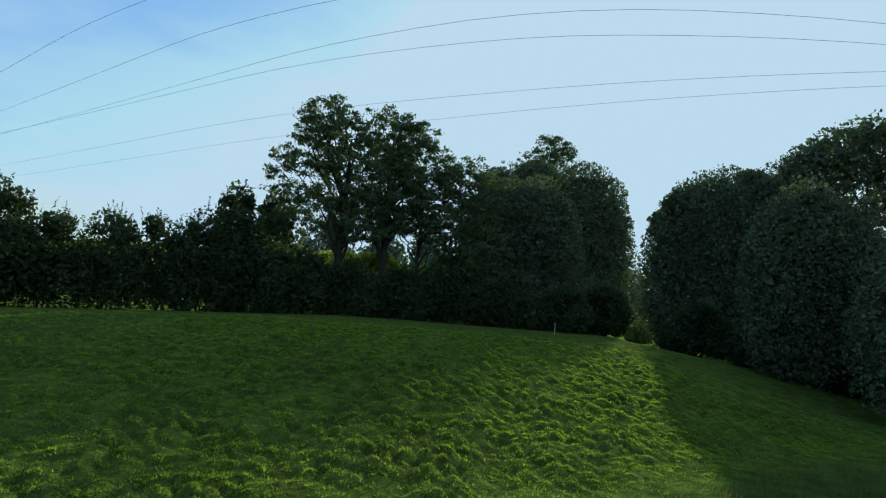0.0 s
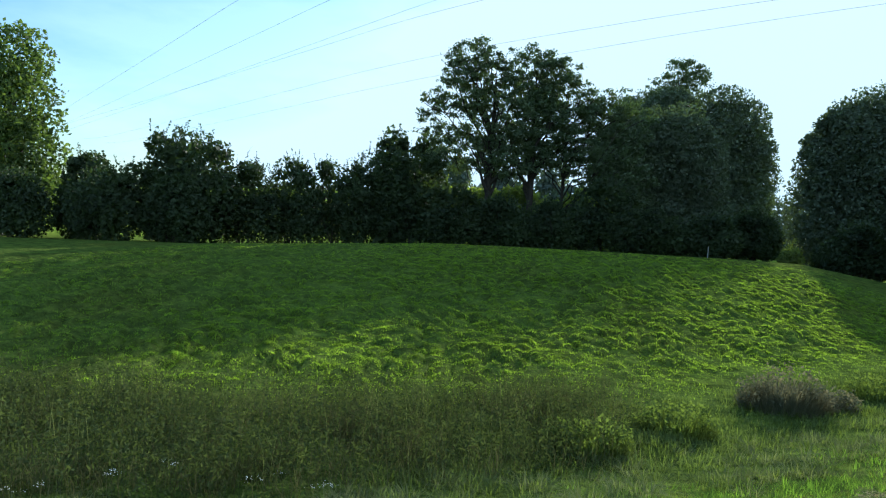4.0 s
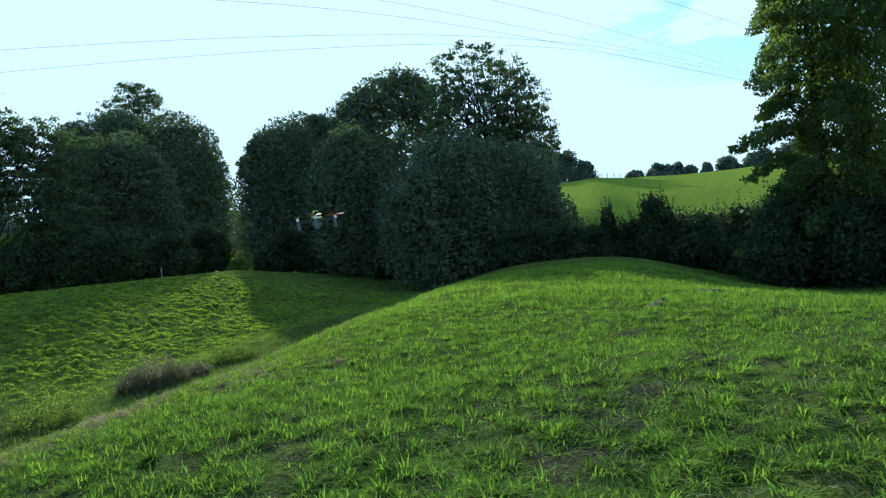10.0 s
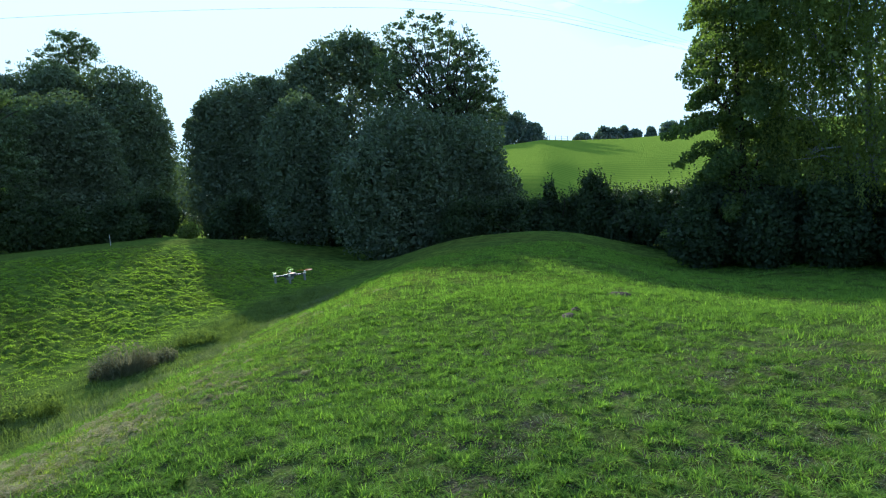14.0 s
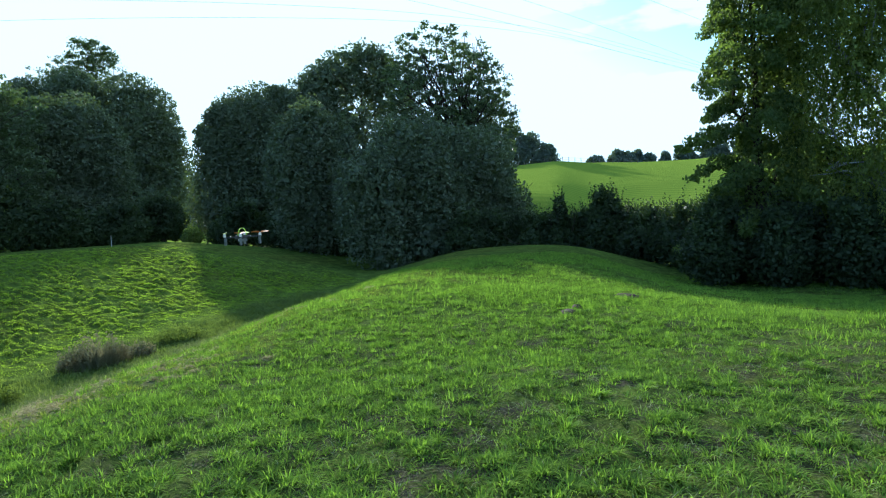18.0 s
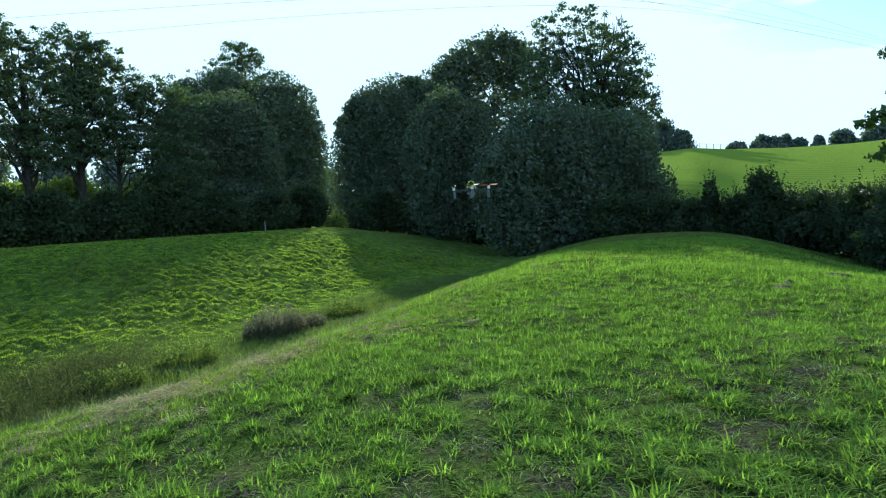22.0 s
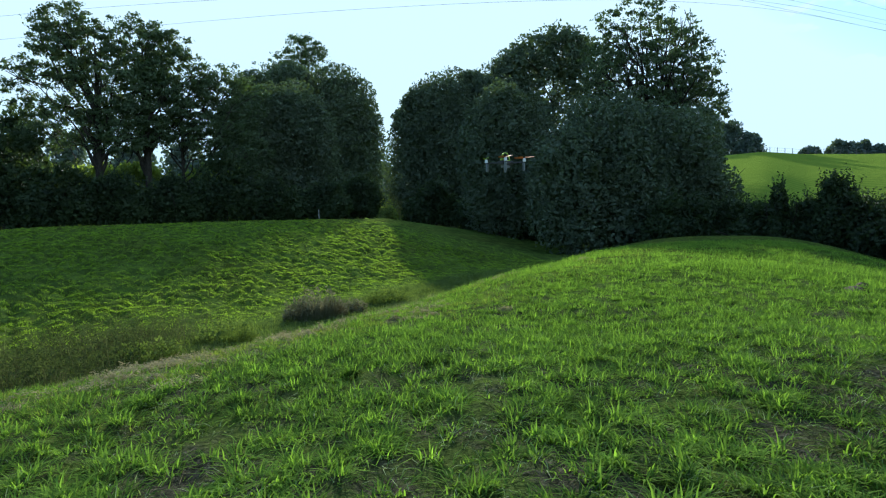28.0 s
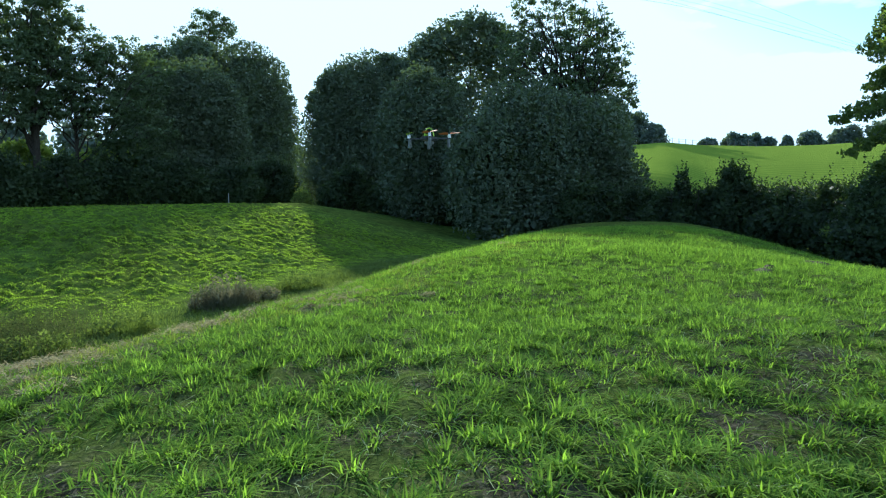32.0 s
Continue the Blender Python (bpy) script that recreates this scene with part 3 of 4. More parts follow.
# added tree, hidden against the round crown, to cast shade on the far bank
tree("hornbeam_tree", spot(3.6, 85), "added leafy tree before a taller round one, there to shade the bank", "tree",
     [(-0.6, 0.0, 11.2, 4.2, 3.6, 7.2), (-3.0, 0.0, 10.6, 3.4, 3.2, 7.4), (2.2, 0.0, 9.4, 3.0, 3.0, 6.2), (0.0, -0.4, 4.0, 5.0, 3.4, 4.4)],
     34000, 0.2, DOME_LEAF, 28, 0.3, 11, 6, shell=0.7, ragged=0.18, gaps=-1.0, scale=0.7, inner=0.16, lumpy=30)
tree("poplar_tree", spot(9.6, 170), "thin-topped tree rising behind the round one", "tree",
     [(-9.2, 0, 32.5, 5.0, 5, 5.8), (-4.6, 0, 37.6, 3.0, 3, 5.4), (-1.6, 0, 40.4, 2.6, 3, 6.0), (1.4, 0, 42.0, 2.6, 3, 5.4), (4.2, 0, 39.6, 2.4, 3, 5.0), (-14.4, 0, 29.5, 4.6, 4, 5.6), (2.2, 0, 34, 5.0, 4, 5.6), (-6.8, 0, 36.0, 2.4, 2.4, 5.0)],
     24000, 0.27, OAK_LEAF, 22, 0.35, 40, 26, shell=0.2, ragged=0.22, gaps=-0.5, scale=0.9, clusters=560, puff=1.0)
# the group on the other side of the gap
tree("hornbeam_tree", spot(28.1, 85.2), "broad dense dark round-topped tree beside the gap", "tree",
     [(-1.6, 0.0, 12.0, 10.2, 6.0, 10.3), (-8.4, 0.0, 7.6, 4.8, 4.4, 8.0), (4.2, 0.0, 14.2, 6.4, 4.8, 9.8), (-1.5, -1.2, 5.1, 11.0, 4.8, 6.4), (-6.4, 0, 13.4, 5.4, 4.4, 6.8), (-3.6, 0, 15.2, 6.8, 4.6, 7.4)],
     80000, 0.21, DOME_LEAF, 23, 0.5, 13, 6, shell=0.78, ragged=0.11, gaps=-1.2, scale=0.6, inner=0.2, lumpy=64)
# added within the broad tree's outline, so that its shadow reaches the near crest
tree("hornbeam_tree", spot(23.0, 62.0), "added leafy tree before the broad round one, there to shade the crest", "tree",
     [(0.6, 0.0, 9.4, 3.6, 3.2, 6.4), (-1.8, 0.0, 8.2, 2.6, 2.8, 5.8), (3.0, 0.0, 8.6, 3.2, 2.8, 6.2), (0.4, -0.4, 4.0, 4.6, 3.0, 4.4)],
     28000, 0.18, DOME_LEAF, 29, 0.3, 11, 6, shell=0.7, ragged=0.18, gaps=-1.0, scale=0.7, inner=0.16, lumpy=30)
tree("hornbeam_tree", spot(39.1, 84.2), "tall dark tree with a loose top in the group", "tree",
     [(-5.6, 0.0, 21.0, 3.4, 3.2, 3.6), (-2.4, 0.0, 22.8, 3.6, 3.4, 3.8), (2.0, 0.0, 23.8, 4.4, 4.0, 4.4), (5.6, 0.0, 21.3, 5.0, 4.4, 5.5), (-1.2, 0.0, 11.6, 9.0, 5.6, 10.0), (2.5, 0.0, 6.5, 10.6, 5.6, 7.5), (-8.4, 0, 16.4, 3.0, 3, 4.0), (-7, 0, 11.2, 4.6, 4, 8)],
     40000, 0.27, DOME_LEAF, 24, 0.45, 20, 12, shell=0.55, ragged=0.18, gaps=-0.7, scale=0.8, inner=0.1, lumpy=30)
tree("oak_tree", spot(40.6, 60.0), "big oak with a fan of dark branches against the sky", "tree",
     [(-1.6, 0, 18.9, 7.5, 5.5, 7.9), (2.6, -0.5, 15.2, 4.8, 4, 4.6), (-0.4, 0, 11, 5.6, 4, 4), (-5, 0, 12, 4.2, 3, 4.6)],
     58000, 0.175, OAK_LEAF, 25, 0.55, 20, 44, shell=0.45, ragged=0.1, gaps=-0.6, scale=0.9, clusters=1500, puff=0.5, fork=9.0)
tree("hornbeam_tree", spot(29.6, 51.6), "leafy rounded tree in front of the group", "tree",
     [(-0.3, 0, 9.8, 5.2, 4, 5.2), (3.8, 0, 8, 5, 4, 5.4), (-3.8, 0, 6.6, 4.4, 3.5, 5.4), (0, -0.5, 3, 7.6, 3.5, 4), (7.0, 0, 5, 3.6, 3, 4.6)],
     52000, 0.17, DOME_LEAF, 26, 0.35, 9, 6, shell=0.6, ragged=0.24, gaps=-0.8, scale=0.8, inner=0.12, lumpy=60)
tree("hornbeam_tree", spot(35.4, 50.4), "leafy tree with low boughs at the end of the group", "tree",
     [(0, 0, 9, 5, 4, 5), (2.0, -0.5, 5.5, 4.6, 3.5, 4.4), (-4, 0, 7, 4.5, 3.5, 6), (3.4, -1, 3.4, 3, 2.4, 2.6)],
     28000, 0.19, DOME_LEAF, 27, 0.3, 9, 6, shell=0.6, ragged=0.18, gaps=-0.8, scale=0.7, inner=0.1, lumpy=24)
# the hanging birch and beech at the field's side
def boughs(rng):
    """Lobes of a beech: a loose body and drooping boughs of three lobes each, from near the ground to the top."""
    out = [(0.9, -0.2, z, 2.9, 2.7, 2.3) for z in (3.5, 6.5, 9.5, 12.5, 15.5, 18.5, 21.5)]
    for k in range(56):
        z = 2.6 + 21.0 * k / 55 + rng.uniform(-0.5, 0.5)
        turn = 2.4 * k + rng.uniform(-0.5, 0.5)
        long = rng.uniform(2.6, 4.6) * (1.0 if z < 17 else 0.85)
        for f, w in ((0.55, 1.0), (0.8, 0.8), (1.0, 0.55)):
            out.append((long * f * math.cos(turn), long * f * math.sin(turn), z + 0.5 * f - 1.5 * f * f, w, w, 0.6 * w))
    return out


tree("beech_tree", spot(37.7, 22.5), "tall beech with flat layered boughs reaching out", "tree",
     boughs(np.random.default_rng(61)), 74000, 0.135, BEECH_LEAF, 31, 0.34, 21, 22, shell=0.3, ragged=0.2, gaps=-0.7, scale=1.2, droop=0.5, inner=0.02)
tree("birch_tree", spot(40.0, 16.0), "tall weeping birch with hanging strands of leaves", "tree",
     [(-1, 1, 21, 3.6, 3.4, 3.4), (-0.5, 0, 16, 4, 4, 4), (-1, -1, 11, 3.6, 4, 3.6), (-1.2, 2.6, 9, 2.6, 2.8, 4), (-1.2, 2.6, 15, 2.6, 2.8, 4), (0.5, -3, 19, 3.2, 3.4, 4), (1, -3, 12, 3.6, 3.6, 4.6), (0, 0, 6, 4, 4, 3.4)],
     56000, 0.105, WILLOW_LEAF, 32, 0.35, 22, 16, bark=SILVER_BARK, shell=0.45, ragged=0.25, gaps=-0.4, scale=1.1, droop=0.9, strands=2200, inner=0.05)
tree("birch_tree", spot(42.3, 8.5), "dark leafy birch behind the weeping one", "tree",
     [(0, 0, 19, 4, 4, 5), (-1, -1, 11, 4.5, 4.5, 6), (0, -4, 15, 4, 4, 6), (0, 0, 5, 5, 5, 4.5)],
     40000, 0.2, WILLOW_LEAF, 33, 0.35, 20, 8, bark=SILVER_BARK, shell=0.5, ragged=0.25, gaps=-0.8, scale=1.0, strands=200, inner=0.08)
# the lone tree at the other end of the hedge
tree("poplar_tree", spot(-69.5, 60.5), "tall full green poplar at the end of the hedge", "tree",
     [(0, 0, 20, 4, 4, 4), (0.6, 0, 14.5, 5, 4.5, 5), (1.4, 0, 9, 5.4, 4.5, 4.5), (2.6, 0, 5.5, 5, 4, 3.6), (-4, 0, 14, 5, 4, 6), (-4, 0, 7, 5, 4, 5)],
     24000, 0.3, BEECH_LEAF, 41, 0.5, 19, 8, shell=0.5, ragged=0.25, gaps=-0.45, scale=0.9)


def shrub(place, width, tall, seed, label, mat=HEDGE_LEAF, leaf=0.3, count=6000, group="hedge shrubs", spiky=0, deep=0.6):
    """A hedge shrub: a few stems and a dense leafy body with shoots standing out of its top."""
    rng = np.random.default_rng(seed)
    base = thing("hedge_shrub", place, label, "shrub", group)
    lines = [branch_line((rng.normal() * 0.3, rng.normal() * 0.3, -0.4), (rng.normal() * width * 0.25, rng.normal() * 0.8, tall * 0.75), 0.09, 0.02, rng) for _ in range(5)]
    for line in lines:
        v, f = tubes([line], 5)
        child("stem", mesh_from("stem", v, f, OAK_BARK, True), base)
    w = width / 2
    lobes = [(0, 0, tall * 0.5, w, w * deep, tall * 0.52), (-w * 0.5, 0, tall * 0.36, w * 0.7, w * deep, tall * 0.4), (w * 0.5, 0, tall * 0.36, w * 0.7, w * deep, tall * 0.4)]
    for _ in range(4):
        s = rng.uniform(0.22, 0.36) * w
        lobes.append((rng.uniform(-0.7, 0.7) * w, rng.uniform(-0.3, 0.3) * w, tall * rng.uniform(0.7, 0.95), s, s, s * 0.8))
    pts = crown_points(lobes, count, rng, 0.7, 0.15, -0.9, 0.9, seed)
    pts[:, 2] = np.maximum(pts[:, 2], 0.05)
    v, f = leaves(pts, leaf, rng)
    q = crown_points([(x, y, z, a * 0.8, b * 0.8, c * 0.8) for x, y, z, a, b, c in lobes], int(count * 0.12), rng, 0, 0.1, -2, 0.9, seed)
    q[:, 2] = np.maximum(q[:, 2], 0.2)
    v2, f2 = leaves(q, leaf * 2.6, rng)
    v, f = np.concatenate([v, v2]), np.concatenate([f, f2 + len(v)])
    if spiky:
        tops = pts[pts[:, 2] > tall * 0.72]
        tops = tops[rng.integers(0, len(tops), spiky)]
        n = 14
        up = np.arange(n)[None, :, None] * 0.075 * rng.uniform(0.5, 1.4, (spiky, 1, 1)) * np.array((0, 0, 1)) + np.arange(n)[None, :, None] * 0.02 * rng.normal(size=(spiky, 1, 3))
        v2, f2 = leaves((tops[:, None] + up + rng.normal(size=(spiky, n, 3)) * 0.05).reshape(-1, 3), leaf * 0.6, rng)
        v, f = np.concatenate([v, v2]), np.concatenate([f, f2 + len(v)])
    child("foliage", mesh_from("foliage", v, f, mat), base)
    return base


HEDGE_TEXT = "dark green overgrown hedge shrub along the meadow's edge"
shrub(spot(-57.5, 60), 7, 9.2, 101, HEDGE_TEXT, spiky=60)
shrub(spot(-47, 62), 11, 11.6, 102, "large rounded hedge shrub with upright shoots", count=7000, spiky=130, deep=0.7)
for k, (x, y, w, t) in enumerate([(-52.5, 57, 8, 7.6), (-42.0, 65, 8, 8.6), (-38.2, 68, 7, 9.4), (-34.0, 71, 7.5, 9.2), (-30.8, 73, 6.5, 10.6), (-25.5, 73, 7, 10.5), (-20.5, 72, 6.5, 6.4), (-15.5, 73, 7, 5.2), (-10.5, 74.5, 6.5, 4.6), (-5.0, 75.5, 7.5, 7.2), (-62, 55, 8, 7), (-45.5, 58.5, 7, 6.8), (0.5, 75, 7, 4.5), (6, 75.2, 6, 4), (10.6, 77, 5, 5), (17.5, 68.5, 6, 4.2), (23, 66.5, 7, 4.4), (29, 62, 8, 5), (35, 56, 7, 4.6)]):
    shrub(spot(x, y), w, t, 110 + k, HEDGE_TEXT, leaf=0.22, count=5200, spiky=60)
shrub(spot(-29.3, 76), 4.6, 14.0, 131, "tall pointed hedge shrub above its neighbours", count=5000, spiky=30)
shrub(spot(-25.8, 78.5), 5, 13.6, 132, "tall pointed hedge shrub above its neighbours", count=5000, spiky=30)
for k, (x, y, w, t) in enumerate([(33.0, 46.0, 7, 4.6), (36.0, 45.6, 7, 4.7), (39.0, 44.0, 7, 4.7), (41.0, 41.6, 7, 4.9), (42.6, 38.6, 7, 4.9), (43.4, 35.4, 7, 4.8), (43.6, 32.2, 7, 4.9), (42.6, 29.2, 7, 4.9), (41, 26.5, 7, 5.0)]):
    shrub(spot(x, y), w, t, 140 + k, "dark green field hedge shrub with loose shoots", leaf=0.19, count=4600, group="field hedge shrubs", spiky=60)
shrub(spot(41.0, 38.6), 3.4, 6.2, 150, "round hedge bush standing above the field hedge", leaf=0.22, count=4500, group="field hedge shrubs", spiky=60, deep=0.9)
shrub(spot(38.6, 41.6), 1.6, 6.0, 151, "slim shoot of a bush above the field hedge", leaf=0.2, count=1200, group="field hedge shrubs", spiky=20, deep=0.9)

for k, (x, y, w, t) in enumerate([(35.5, 23.5, 5.5, 5.2), (36.8, 20.0, 5, 4.6), (38.0, 16.5, 5, 5.2), (39.0, 13.0, 5, 4.8), (39.6, 9.5, 5, 5.4), (41.0, 24.5, 6, 6.5), (42.5, 19, 6, 7.5), (43.5, 13.5, 6, 8), (44, 7, 7, 8), (40.5, 5, 6, 5)]):
    shrub(spot(x, y), w, t, 230 + k, "dark leafy undergrowth shrub below the birches", HEDGE_LEAF, 0.16, 8000, "undergrowth shrubs", 40, 0.8)

shrub(spot(12.6, 70.5), 1.9, 1.7, 258, "small sunlit green bush in the gap between the trees", WILLOW_LEAF, 0.12, 2600, "shrubs beyond the hedge", 20, 0.9)
for k, (x, y, w, t) in enumerate([(-24, 92, 10, 8), (-16, 93, 10, 7.5), (-8, 94, 10, 8)]):
    shrub(spot(x, y), w, t, 260 + k, "sunlit green shrub beyond the oaks", WILLOW_LEAF, 0.34, 3600, "shrubs beyond the hedge", 20)

# far woods on the skyline of the fields
for k, (x, y, w, t) in enumerate([(138.8, 190, 17, 19), (145.6, 184.4, 14, 16.5), (150.6, 180.2, 12, 12), (154.8, 177, 9, 7), (130, 196, 18, 18)]):
    tree("far_tree", spot(x, y), "dark far tree on the edge of the field", "tree", blob(R, w, -2.5, t, 16), 4200, 0.6, HAZED_LEAF, 160 + k, 0.4, t * 0.7, 4, shell=0.4, gaps=-0.4, scale=0.5, group="far trees")
for k, (x, y, w, t) in enumerate([(177, 174.5, 9, 2.8), (182, 169, 10, 4.6), (186, 164.5, 10, 5.0), (189.5, 160.5, 7, 3.4), (193.4, 156.5, 5, 4.2), (199, 151.5, 11, 5.2), (206, 144, 13, 6.2), (213, 137, 14, 7.0)]):
    tree("far_tree", spot(x, y), "hazy far tree on the skyline of the field", "tree", blob(R, w, -2.5, t, 16), 3000, 0.7, HAZED_LEAF, 170 + k, 0.35, t * 0.7, 3, shell=0.4, gaps=-0.5, scale=0.5, group="far trees")
for k, (x, y, w, t) in enumerate([(25, 190, 16, 17.5), (35, 199, 17.5, 20), (45, 204, 19, 20), (14, 206, 20, 20), (-14, 118, 13, 9), (-26, 120, 13, 9)]):
    tree("far_tree", spot(x, y), "hazy tree beyond the gap", "tree", blob(R, w, -2.0, t, 9), 3000, 0.7, HAZED_LEAF, 220 + k, 0.35, t * 0.7, 4, shell=0.4, gaps=-0.5, scale=0.5, group="far trees")
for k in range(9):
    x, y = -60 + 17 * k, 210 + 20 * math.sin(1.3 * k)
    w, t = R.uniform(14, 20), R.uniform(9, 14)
    tree("far_tree", spot(x, y), "hazy far tree behind the hedge", "tree", blob(R, w, -2.5, t, 9), 1700, 1.0, HAZED_LEAF, 190 + k, 0.35, t * 0.7, 3, shell=0.4, gaps=-0.5, scale=0.5, group="far trees")


# ---- grasses ----
def blades(x, y, tall, width, bend, rng, steps=2, out_from=None):
    """Arching grass blades rooted in the ground at x, y; out_from: the tuft's middle that they fan out from."""
    n = len(x)
    t = rng.uniform(0, 2 * math.pi, n)
    way = np.stack([np.cos(t), np.sin(t)], 1)
    if out_from is not None:
        fan = np.stack([x, y], 1) - out_from
        way = way * 0.5 + fan / (np.linalg.norm(fan, axis=1, keepdims=True) + 1e-3)
        way /= np.linalg.norm(way, axis=1, keepdims=True)
    side = np.stack([-way[:, 1], way[:, 0]], 1)
    tall = tall * rng.uniform(0.55, 1.3, n)
    b = bend * rng.uniform(0.35, 1.4, n)
    z = height(x, y) - 0.02
    k = 2 * steps + 1
    v = np.empty((n, k, 3))
    for i in range(steps + 1):
        f = i / steps
        reach_out, up = tall * b * f**1.6, tall * (f - 0.52 * np.minimum(b, 1.6) * f * f)
        mid = np.stack([x, y], 1) + way * reach_out[:, None]
        w = width * (1 - 0.25 * f - 0.4 * f * f) / 2
        if i < steps:
            v[:, 2 * i, :2], v[:, 2 * i + 1, :2] = mid + side * w, mid - side * w
            v[:, 2 * i, 2] = v[:, 2 * i + 1, 2] = z + up
        else:
            v[:, 2 * i, :2], v[:, 2 * i, 2] = mid, z + up
    tri = []
    for i in range(steps - 1):
        a = 2 * i
        tri += [(a, a + 1, a + 3), (a, a + 3, a + 2)]
    tri.append((k - 3, k - 2, k - 1))
    i = np.arange(n)[:, None, None] * k
    return v.reshape(-1, 3), (i + np.array(tri)[None]).reshape(-1, 3)


def sown(clumps, each, box, keep, rng, spread=0.13):
    """Clumps of places over a box x0, y0, x1, y1, where keep(x, y) is above a random draw; also each one's clump middle."""
    cx, cy = rng.uniform(box[0], box[2], clumps * 8), rng.uniform(box[1], box[3], clumps * 8)
    ok = keep(cx, cy) > rng.uniform(0, 1, clumps * 8)
    cx, cy = cx[ok][:clumps], cy[ok][:clumps]
    wide = np.repeat(spread * rng.uniform(0.5, 1.5, len(cx)), each)
    x = np.repeat(cx, each) + rng.normal(size=len(wide)) * wide
    y = np.repeat(cy, each) + rng.normal(size=len(wide)) * wide
    return x, y, np.stack([np.repeat(cx, each), np.repeat(cy, each)], 1), np.repeat(rng.uniform(0.65, 1.35, len(cx)), each)


def stuff(name, label, category, sown_at, tall, width, bend, mat, rng, steps=2, fan=True):
    x, y, mid, grow = sown_at
    v, f = blades(x, y, tall * grow, width, bend, rng, steps, mid if fan else None)
    return tagged(new(name, mesh_from(name, v, f, mat)), label, category, kind="stuff")


G = np.random.default_rng(77)


def mottle(x, y, s=1.0):
    return 0.5 + 0.5 * np.sin(1.7 * s * x + 2 * np.sin(1.1 * s * y + 0.4)) * np.sin(1.5 * s * y + 1.3 * np.sin(0.8 * s * x))


def lush(x, y):
    return (1 - hay_at(x, y)) * smooth((-across(x, y) - 2.8) / 2.5) * (0.55 + 0.45 * mottle(x, y))


def thin(x, y):
    return (1 - 0.5 * hay_at(x, y)) * smooth((-across(x, y) - 3) / 4)


def far_slope(x, y):
    return smooth((across(x, y) - 1) / 3) * smooth((54 - y) / 12) * (0.35 + 0.65 * mottle(x, y, 0.8))


def gaps(x, y):
    """Small gaps between the tufts, some decimetres wide."""
    return (0.15 + 0.85 * smooth(0.65 + 0.9 * hummocks(2.0 * x, 2.0 * y))) * smooth((mottle(x, y, 4.3) * 0.42 + 0.36 * mottle(y + 3, x, 7.1) + 0.22 * mottle(x + 7, y - 2, 1.6) - 0.38) / 0.16)


def rows_of(x, y):
    return smooth(0.5 + 0.8 * hummocks(x, y))


def close_by(x, y):
    return 0.18 + 0.82 * smooth((9 - np.hypot(x - 2.5, y - 2.5)) / 5)


stuff("meadow_grass", "lush bright green meadow grass in arching tufts", "grass", sown(7600, 36, (-8, -3, 11, 11), lambda a, b: lush(a, b) * gaps(a, b) * close_by(a, b), G, 0.05), 0.105, 0.0105, 1.2, BLADE, G, 2)
stuff("meadow_grass", "lush green meadow grass in arching tufts further up the bank", "grass", sown(7400, 26, (-8, 6, 16, 15), lambda a, b: lush(a, b) * gaps(0.8 * a, 0.8 * b), G, 0.06), 0.12, 0.014, 1.1, BLADE, G, 1)
# scattered pale blades, partly painted glints of the sward
stuff("glint_blade", "single pale bent grass blades, with glints put into their colour", "grass", sown(6000, 3, (-5, -2, 11, 11), lambda a, b: lush(a, b) * close_by(a, b), G, 0.05), 0.09, 0.0055, 1.3, GLINT, G, 2)
stuff("short_grass", "short dark green grass between the tufts", "grass", sown(17000, 14, (-7, -3, 13, 13), lambda a, b: thin(a, b) * (0.1 + 0.9 * gaps(a, b)), G, 0.1), 0.07, 0.01, 1.1, SHORT, G, 1)
stuff("dead_straw", "dead straw lying between the tufts of grass", "straw", sown(2000, 8, (-4, -2, 12, 12), thin, G, 0.14), 0.06, 0.004, 1.2, STRAW, G, 1, False)
stuff("meadow_grass", "green meadow grass on the rounded bank", "grass", sown(10500, 24, (-4, -4, 40, 28), lambda a, b: lush(a, b) * gaps(0.6 * a, 0.6 * b) * smooth((np.hypot(a, b - 4) - 9) / 5), G, 0.12), 0.17, 0.02, 0.9, BLADE, G, 1)
stuff("short_grass", "short green grass over the rounded bank", "grass", sown(6000, 10, (-4, -4, 40, 28), lambda a, b: thin(a, b) * smooth((np.hypot(a, b - 4) - 9) / 5), G, 0.25), 0.08, 0.018, 0.9, SHORT, G, 1)
stuff("mown_grass", "mown tufty grass on the bank beyond the hollow", "grass", sown(21000, 34, (-34, 12, 20, 52), lambda a, b: far_slope(a, b) * (0.5 + 0.5 * rows_of(a, b)) * (0.3 + 0.7 * smooth((a + 20) / 8)), G, 0.14), 0.085, 0.02, 1.05, MOWN, G, 1)
stuff("stubble_grass", "short green grass between the hay", "grass", sown(9000, 20, (-7, 2, 22, 34), lambda a, b: smooth((across(a, b) + 12) / 2) * (0.12 + 0.88 * smooth((mottle(a + 1, b, 1.9) * 0.6 + 0.4 * mottle(b, a + 2, 2.9) - 0.25) / 0.3)) * smooth((-across(a, b) - 3) / 2), G, 0.1), 0.075, 0.01, 0.8, STUB, G, 1)


